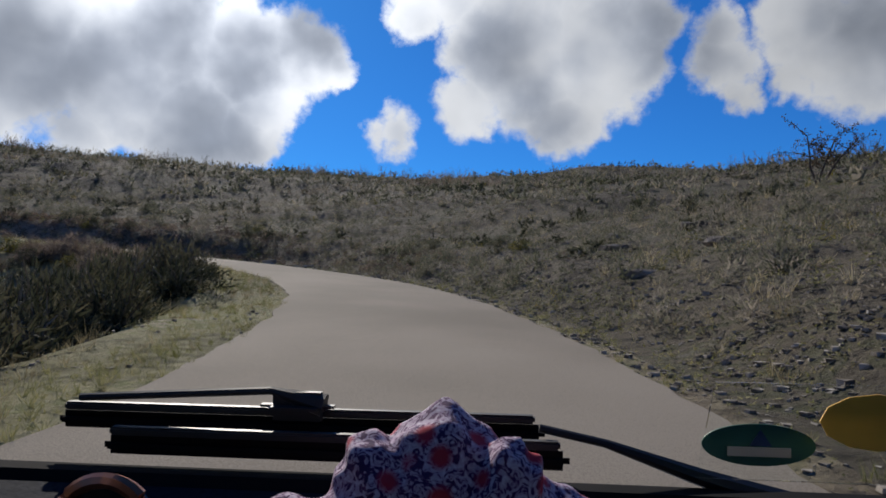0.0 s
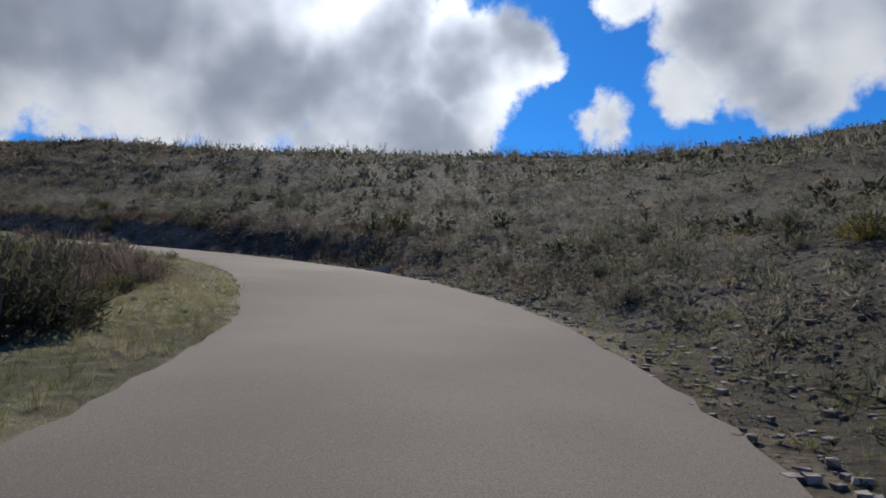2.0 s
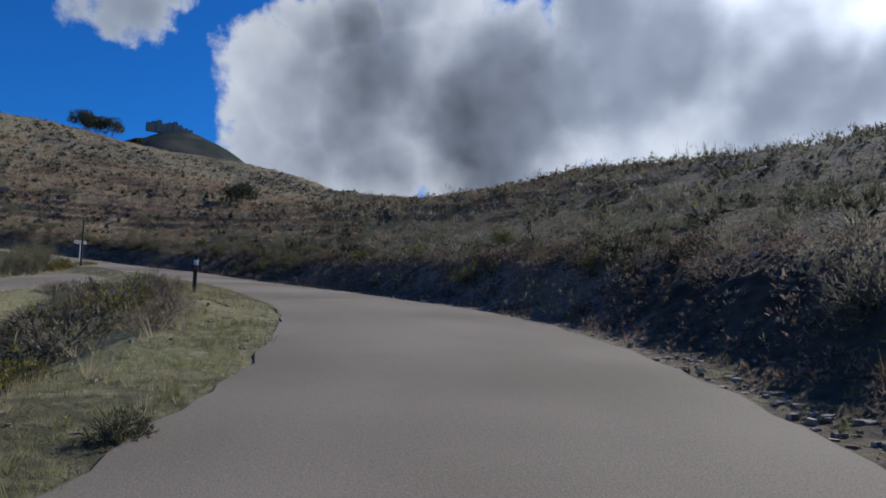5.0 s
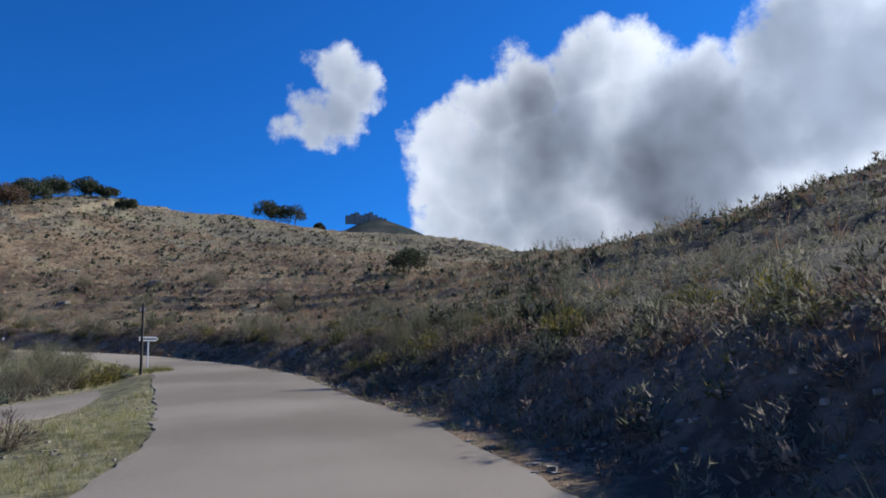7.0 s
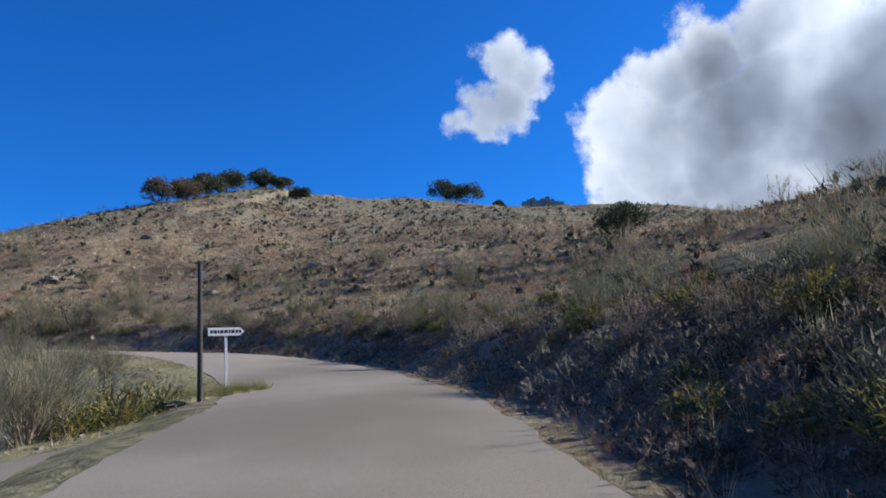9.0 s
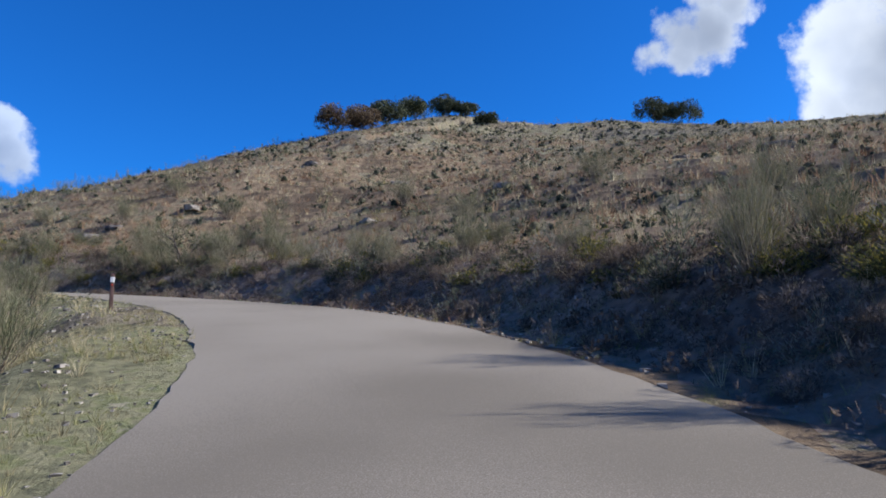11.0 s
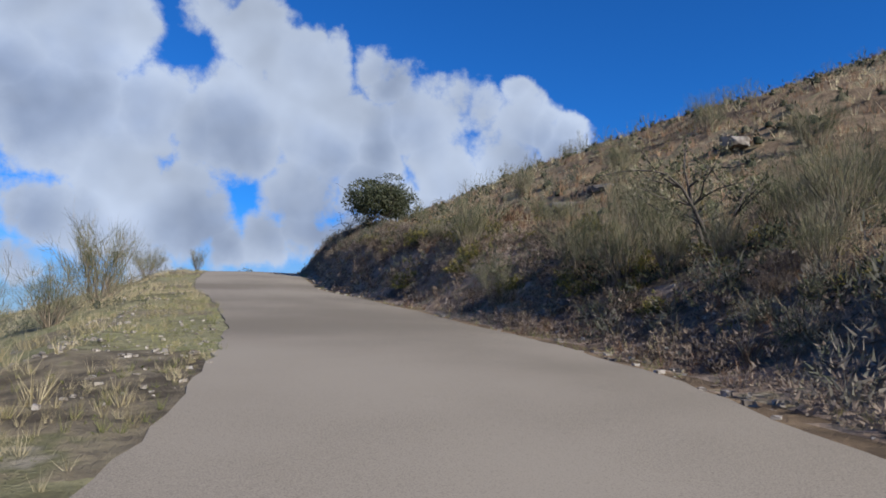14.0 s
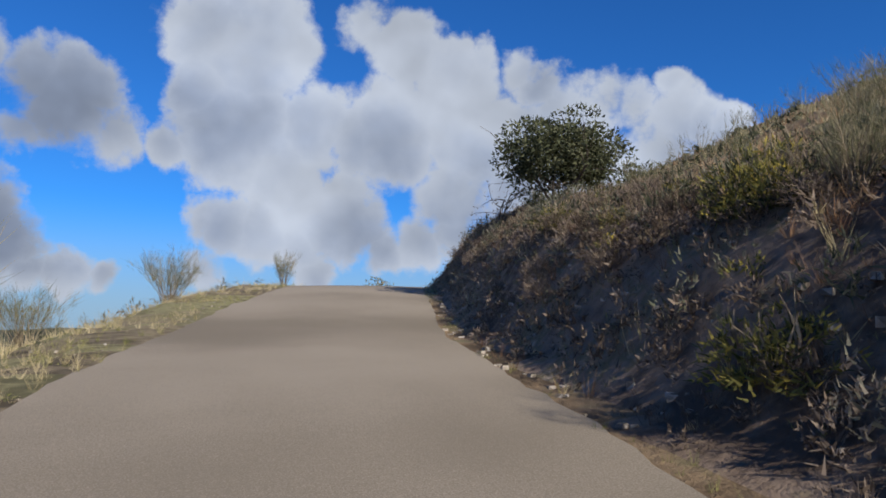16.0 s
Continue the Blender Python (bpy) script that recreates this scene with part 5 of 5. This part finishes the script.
for i, (x, y, w) in enumerate([(-116.5, 0.6, 1.7), (-117.9, 1.9, 1.3), (-111.9, 12.2, 1.0), (-110.4, 15.2, 0.9), (-123.4, 5.0, 1.6), (-118.7, 23.6, 1.5), (-127.7, 32.0, 1.9), (-135.7, 19.8, 2.0), (-104.8, 35.7, 1.1), (-111.7, 56.0, 1.8),
                               (-130.7, 46.0, 2.4), (-125.7, 52.0, 2.0), (7.3, 24.7, 1.3), (9.2, 19.8, 1.1), (6.0, 17.5, 0.9), (8.6, 29.6, 1.4), (11.2, 26.5, 1.6), (-145.7, 4.9, 2.2)]):
    rock("rock_outcrop", x, y, w, 400 + i, 0.5, "pale lichen-grey rock outcrop on the slope", "rock", "outcrops on the slope")
for i, (x, y, w) in enumerate([(-91.4, 25.9, 0.34), (-90.7, 25.4, 0.26), (-91.9, 24.6, 0.2), (-98.5, 1.1, 0.16), (-74.1, 40.8, 0.24), (-75.2, 41.2, 0.2), (-99.5, -2.9, 0.2)]):
    rock("boulder", x, y, w, 430 + i, 0.8, "small pale stone lying on the verge", "stone", "stones on the verge")
x, y = strip(110, 1, 0.1, 0.75, lambda s, e, x, y: 0.95, 27, 38, 66)
for i in range(len(x)):
    rock("edge_stone", x[i], y[i], 0.08 + 0.12 * rng.uniform(0, 1) ** 2, 500 + i, 0.6, "pale stone along the road edge", "stone", "stones along the road edge")


# ---- the van, at the place where the drive begins ----
M_BODY = plain("van_paint", (0.30, 0.32, 0.36), 0.3, worn=0.05, spec=0.5)
M_DASH = plain("dark_dashboard_plastic", (0.011, 0.014, 0.022), 0.85, worn=0.2, scale=120, bump=0.15, spec=0.08)
M_RUBBER = plain("black_rubber", (0.01, 0.01, 0.011), 0.9, worn=0.2, spec=0.05)
M_COPPER = plain("copper_rim", (0.42, 0.16, 0.09), 0.28, metal=0.7, worn=0.1)
M_DIAL = plain("dark_dial", (0.02, 0.022, 0.022), 0.15)
M_PAPER = plain("pale_paper", (0.55, 0.6, 0.68), 0.8, worn=0.04)
M_GREEN = plain("green_sticker", (0.035, 0.13, 0.085), 0.5)
M_YELLOW = plain("yellow_sticker", (0.75, 0.42, 0.05), 0.5)
M_CREAM = plain("cream_print", (0.55, 0.5, 0.38), 0.5)
M_LAMP = plain("headlamp_glass", (0.6, 0.62, 0.62), 0.12)
M_BLUE = plain("navy_print", (0.02, 0.05, 0.12), 0.5)


def glass(name):
    m = bpy.data.materials.new(name)
    m.use_nodes = True
    b = m.node_tree.nodes["Principled BSDF"]
    b.inputs["Transmission Weight"].default_value, b.inputs["Roughness"].default_value, b.inputs["IOR"].default_value = 1.0, 0.0, 1.02
    b.inputs["Base Color"].default_value = (0.96, 0.98, 0.97, 1)
    return m


def scarf_cloth():
    """Printed cotton: lilac and violet swirls with red blossoms."""
    m = bpy.data.materials.new("printed_scarf_cloth")
    m.use_nodes = True
    nt = m.node_tree
    N, L = nt.nodes.new, nt.links.new
    b = nt.nodes["Principled BSDF"]
    tc = N("ShaderNodeTexCoord")
    n = N("ShaderNodeTexNoise")
    n.inputs["Scale"].default_value, n.inputs["Detail"].default_value, n.inputs["Distortion"].default_value = 85, 2.0, 2.2
    L(tc.outputs["Object"], n.inputs["Vector"])
    r = N("ShaderNodeValToRGB")
    for e, (q, c) in zip([r.color_ramp.elements[0], r.color_ramp.elements[1], r.color_ramp.elements.new(0.5), r.color_ramp.elements.new(0.6)],
                         [(0.38, (0.06, 0.02, 0.08)), (0.62, (0.36, 0.24, 0.36)), (0.45, (0.12, 0.035, 0.11)), (0.5, (0.42, 0.3, 0.4))]):
        e.position, e.color = q, (*c, 1)
    L(n.outputs["Fac"], r.inputs[0])
    v = N("ShaderNodeTexVoronoi")
    v.inputs["Scale"].default_value = 24
    L(tc.outputs["Object"], v.inputs["Vector"])
    mr = N("ShaderNodeMapRange")
    mr.inputs[1].default_value, mr.inputs[2].default_value, mr.inputs[3].default_value, mr.inputs[4].default_value = 0.18, 0.36, 1.0, 0.0
    L(v.outputs["Distance"], mr.inputs[0])
    mx = N("ShaderNodeMix")
    mx.data_type = "RGBA"
    L(mr.outputs[0], mx.inputs[0])
    L(r.outputs[0], mx.inputs[6])
    mx.inputs[7].default_value = (0.5, 0.03, 0.05, 1)
    L(mx.outputs[2], b.inputs["Base Color"])
    b.inputs["Roughness"].default_value = 0.9
    return m


def slab(points, x0, x1):
    """A side profile in y and z drawn out across the van."""
    bm = bmesh.new()
    a, b = [bm.verts.new((x0, y, z)) for y, z in points], [bm.verts.new((x1, y, z)) for y, z in points]
    bm.faces.new(a)
    bm.faces.new(b[::-1])
    for i in range(len(points)):
        j = (i + 1) % len(points)
        bm.faces.new((a[i], b[i], b[j], a[j]))
    bmesh.ops.recalc_face_normals(bm, faces=bm.faces)
    return bm


def disc(bm, rx, rz, at, thick, seg=40):
    r = bmesh.ops.create_cone(bm, cap_ends=True, segments=seg, radius1=1, radius2=1, depth=1)
    bmesh.ops.transform(bm, matrix=Matrix.Translation(at) @ Matrix.Rotation(radians(90), 4, "X") @ Matrix.Diagonal((rx, rz, thick, 1)), verts=r["verts"])
    return bm


def heap(bm, folds, at, seed):
    """Cloth bundled up: rounded folds that run into one another."""
    for (x, y, z), (a, b, c), turn in folds:
        r = bmesh.ops.create_uvsphere(bm, u_segments=36, v_segments=20, radius=1)
        for v in r["verts"]:
            p = v.co
            fold = math.atan2(p.x, p.z + 0.6)
            k = 1 + 0.06 * math.sin(fold * 9 + seed + x * 40) + 0.035 * math.sin(fold * 19 + p.y * 3 + seed) + 0.03 * math.sin(p.y * 9 + p.z * 7)
            v.co = p * k
        m = Matrix.Translation((at[0] + x, at[1] + y, at[2] + z)) @ Matrix.Rotation(turn, 4, "Y") @ Matrix.Diagonal((a, b, c, 1))
        bmesh.ops.transform(bm, matrix=m, verts=r["verts"])
    return bm


VAN = Matrix.Translation((0.65, -0.76, 0.42)) @ Matrix.Rotation(radians(-6.1), 4, "Z") @ Matrix.Rotation(radians(3.4), 4, "X") @ Matrix.Rotation(radians(-0.6), 4, "Y")
EYE = 1.66


def build_van():
    van = new("van")
    van.matrix_world = VAN
    tagged(van, "grey van with an open windscreen standing on the road", "van")
    z0 = EYE - 0.3
    part("bonnet", slab([(1.06, z0 - 0.06), (1.2, z0 - 0.13), (1.75, z0 - 0.42), (1.86, z0 - 0.75), (1.8, z0 - 0.8), (1.1, z0 - 0.25)], -0.82, 0.82), M_BODY, van)
    part("bumper", box(bmesh.new(), (1.74, 0.16, 0.26), (0, 1.84, 0.5), 0.05), M_DASH, van)
    for sx in (-1, 1):
        part("headlight", box(bmesh.new(), (0.3, 0.07, 0.17), (sx * 0.6, 1.84, 0.78), 0.03), M_LAMP, van)
        part("side_panel", slab([(1.85, 0.35), (1.78, z0 - 0.45), (1.15, z0 - 0.08), (-3.0, z0 - 0.08), (-3.0, 0.35)], sx * 0.9, sx * 0.85), M_BODY, van)
        part("pillar", slab([(1.12, z0 - 0.05), (0.98, z0 - 0.05), (0.35, z0 + 0.72), (0.47, z0 + 0.72)], sx * 0.86, sx * 0.79), M_DASH, van)
        part("rear_pillar", slab([(-0.45, z0 - 0.08), (-0.6, z0 - 0.08), (-0.6, z0 + 0.72), (-0.45, z0 + 0.72)], sx * 0.86, sx * 0.8), M_BODY, van)
        part("rear_side", slab([(-0.6, z0 - 0.08), (-3.0, z0 - 0.08), (-2.9, z0 + 0.72), (-0.6, z0 + 0.72)], sx * 0.87, sx * 0.83), M_BODY, van)
        for y in (1.05, -1.9):
            wheel = part("wheel", rod(bmesh.new(), 0.2, 0.2, 0.16, (sx * 0.76, y, 0.31), Matrix.Rotation(radians(90), 4, "Y"), 28), M_ZINC, van)
            bm = bmesh.new()
            rod(bm, 0.32, 0.32, 0.19, (sx * 0.76, y, 0.3), Matrix.Rotation(radians(90), 4, "Y"), 36)
            bmesh.ops.bevel(bm, geom=[e for e in bm.edges if len(e.link_faces) == 2 and e.calc_face_angle(0) > 1], offset=0.04, segments=2, affect="EDGES")
            part("tyre", bm, M_RUBBER, wheel)
    part("roof", box(bmesh.new(), (1.74, 3.4, 0.05), (0, -1.25, z0 + 0.75), 0.02), M_BODY, van)
    part("tailgate", box(bmesh.new(), (1.7, 0.06, 1.55), (0, -2.97, 1.15), 0.02), M_BODY, van)
    part("floor_pan", box(bmesh.new(), (1.7, 4.6, 0.06), (0, -0.6, 0.4)), M_DASH, van)
    part("windscreen_sill", slab([(1.05, z0 - 0.002), (1.0, z0 + 0.004), (0.97, z0 - 0.02), (1.05, z0 - 0.05)], -0.79, 0.79), M_RUBBER, van, "black windscreen seal")
    part("dashboard", slab([(0.975, z0 - 0.005), (0.82, z0 - 0.02), (0.62, z0 - 0.06), (0.5, z0 - 0.16), (0.52, z0 - 0.5), (0.97, z0 - 0.5)], -0.79, 0.79), M_DASH, van)
    pane = part("windscreen_pane", slab([(1.02, z0 + 0.02), (1.025, z0 + 0.02), (0.94, z0 + 0.16), (0.935, z0 + 0.16)], 0.23, 0.76), glass("windscreen_glass"), van, "clear glass pane with two stickers")
    pane.visible_shadow = False
    green = part("green_sticker", disc(bmesh.new(), 0.068, 0.026, (0.295, 0.985, EYE - 0.225), 0.002), M_GREEN, pane, "green oval sticker")
    part("yellow_sticker", disc(bmesh.new(), 0.066, 0.034, (0.425, 0.965, EYE - 0.189), 0.002, 12), M_YELLOW, pane, "yellow rounded sticker")
    mirror = part("rear_mirror", box(bmesh.new(), (0.22, 0.03, 0.07), (-0.42, 0.5, EYE + 0.225), 0.012), M_DASH, van)
    part("mirror_stem", box(bmesh.new(), (0.02, 0.02, 0.2), (-0.44, 0.49, EYE + 0.34)), M_DASH, mirror)
    part("print", box(bmesh.new(), (0.075, 0.003, 0.011), (0.295, 0.982, EYE - 0.233)), M_CREAM, green, "cream printed bar")
    part("triangle", disc(bmesh.new(), 0.015, 0.013, (0.297, 0.982, EYE - 0.219), 0.003, 3), M_BLUE, green, "navy printed triangle")
    return van, pane


van, pane = build_van()


def van_thing(name, label, category):
    ob = new(name)
    ob.matrix_world = VAN
    return tagged(ob, label, category)


def limb(points, radius):
    v, f = tube(points, radius, 8)
    bm = bmesh.new()
    vs = [bm.verts.new(p) for p in v]
    for q in f:
        bm.faces.new([vs[i] for i in q])
    bm.faces.new(vs[:8][::-1])
    bm.faces.new(vs[-8:])
    return bm


def wiper(name, xa, xb, y, z, arm, label):
    w = van_thing(name, label, "wiper")
    mid = (xa + xb) / 2
    bm = bmesh.new()
    box(bm, (xb - xa, 0.02, 0.026), (mid, y, z), 0.009)
    part("blade", bm, M_RUBBER, w)
    part("spine", box(bmesh.new(), ((xb - xa) * 0.96, 0.016, 0.012), (mid, y - 0.006, z + 0.022), 0.003), M_BLACK, w)
    part("arm", limb(arm, [0.006] * (len(arm) - 2) + [0.012, 0.018]), M_BLACK, w)
    return w


w = wiper("windscreen_wiper", -0.70, 0.04, 1.1, EYE - 0.25, [(-0.66, 1.09, EYE - 0.215), (-0.36, 1.085, EYE - 0.196), (-0.32, 1.085, EYE - 0.206), (-0.28, 1.085, EYE - 0.216)], "black wiper with its arm lying along the windscreen base")
part("hinge_cover", box(bmesh.new(), (0.11, 0.05, 0.042), (-0.32, 1.085, EYE - 0.217), 0.019), M_BLACK, w)
w = wiper("windscreen_wiper", -0.59, 0.07, 1.04, EYE - 0.27, [(0.03, 1.06, EYE - 0.232), (0.12, 1.06, EYE - 0.25), (0.24, 1.055, EYE - 0.288), (0.38, 1.05, EYE - 0.325)], "black wiper with a bent arm reaching to its pivot")

scarf = heap(bmesh.new(), [((0, 0, 0.045), (0.10, 0.08, 0.12), 0.1), ((-0.12, -0.06, 0.0), (0.10, 0.07, 0.09), -0.25), ((0.085, 0.0, 0.005), (0.07, 0.06, 0.10), 0.6), ((-0.21, -0.1, -0.02), (0.10, 0.06, 0.065), 0.0),
                           ((0.01, -0.08, 0.0), (0.11, 0.06, 0.08), 0.2), ((0.15, -0.04, -0.035), (0.07, 0.05, 0.06), 0.3), ((-0.04, -0.02, 0.06), (0.06, 0.06, 0.09), -0.6), ((0.05, -0.03, 0.05), (0.045, 0.05, 0.1), 0.4)], (-0.085, 0.83, EYE - 0.325), 2.0)
for f in scarf.faces:
    f.smooth = True
ob = part("scarf", scarf, scarf_cloth())
fuse = ob.modifiers.new("fuse", "REMESH")
fuse.mode, fuse.voxel_size, fuse.use_smooth_shade = "VOXEL", 0.0045, True
ob.matrix_world = VAN
tagged(ob, "crumpled paisley scarf in lilac and red on the dashboard", "scarf")
bm = box(bmesh.new(), (0.2, 0.14, 0.004), (0.1, 0.78, EYE - 0.337), 0.0, Matrix.Rotation(radians(-25), 4, "Z"))
ob = part("paper_sheet", bm, M_PAPER)
ob.matrix_world = VAN
tagged(ob, "pale folded paper sheet lying on the dashboard", "paper")
for i, (x, y) in enumerate([(-0.345, 0.64), (-0.19, 0.6)]):
    g = van_thing("round_gauge", "round gauge pod with a copper rim on the dashboard", "gauge")
    g["group"] = "gauge pods on the dashboard"
    zc = EYE - 0.225 - 0.03 * i
    bm = bmesh.new()
    ring = [(math.cos(a) * 0.042, math.sin(a) * 0.042) for a in np.linspace(0, 2 * math.pi, 33)[:-1]]
    v, f = tube([(x + cx, y, zc + cz) for cx, cz in ring + ring[:1]], [0.007] * 33, 8)
    vs = [bm.verts.new(p) for p in v]
    for q in f:
        bm.faces.new([vs[k] for k in q])
    part("rim", bm, M_COPPER, g)
    part("dial", disc(bmesh.new(), 0.042, 0.042, (x, y + 0.006, zc), 0.006), M_DIAL, g)
    part("stem", box(bmesh.new(), (0.05, 0.03, 0.12), (x, y + 0.02, zc - 0.07), 0.008), M_DASH, g)


def castle(x, y, z):
    """A ruined keep on the far hilltop: broken curtain walls with gaps, and the stumps of two towers."""
    root = new("castle_ruin")
    root.matrix_world = Matrix.Translation((x, y, z)) @ Matrix.Rotation(radians(6), 4, "Z")
    tagged(root, "roofless pale stone castle ruin on the far hilltop", "castle")
    rs = R(77)
    for k in range(9):
        at = -38 + k * 9.2
        tall = (9, 13, 16, 11, 14, 17, 12, 8, 6)[k]
        tower = k in (2, 5)
        bm = bmesh.new()
        box(bm, (9 if tower else 3, 8.0 if tower else 8.6, tall + 6), (0, at, tall / 2 - 3), 0.3)
        for c in range(3):
            box(bm, (2.6, 1.6, rs.uniform(1.5, 4.0)), (0.1, at - 2.8 + c * 2.8, tall + 0.8), 0.2)
        part("tower" if tower else "wall", bm, M_RUBBLE, root)


castle(-1335.0, 215.0, float(ground_z(-1335.0, 215.0)) - 1)
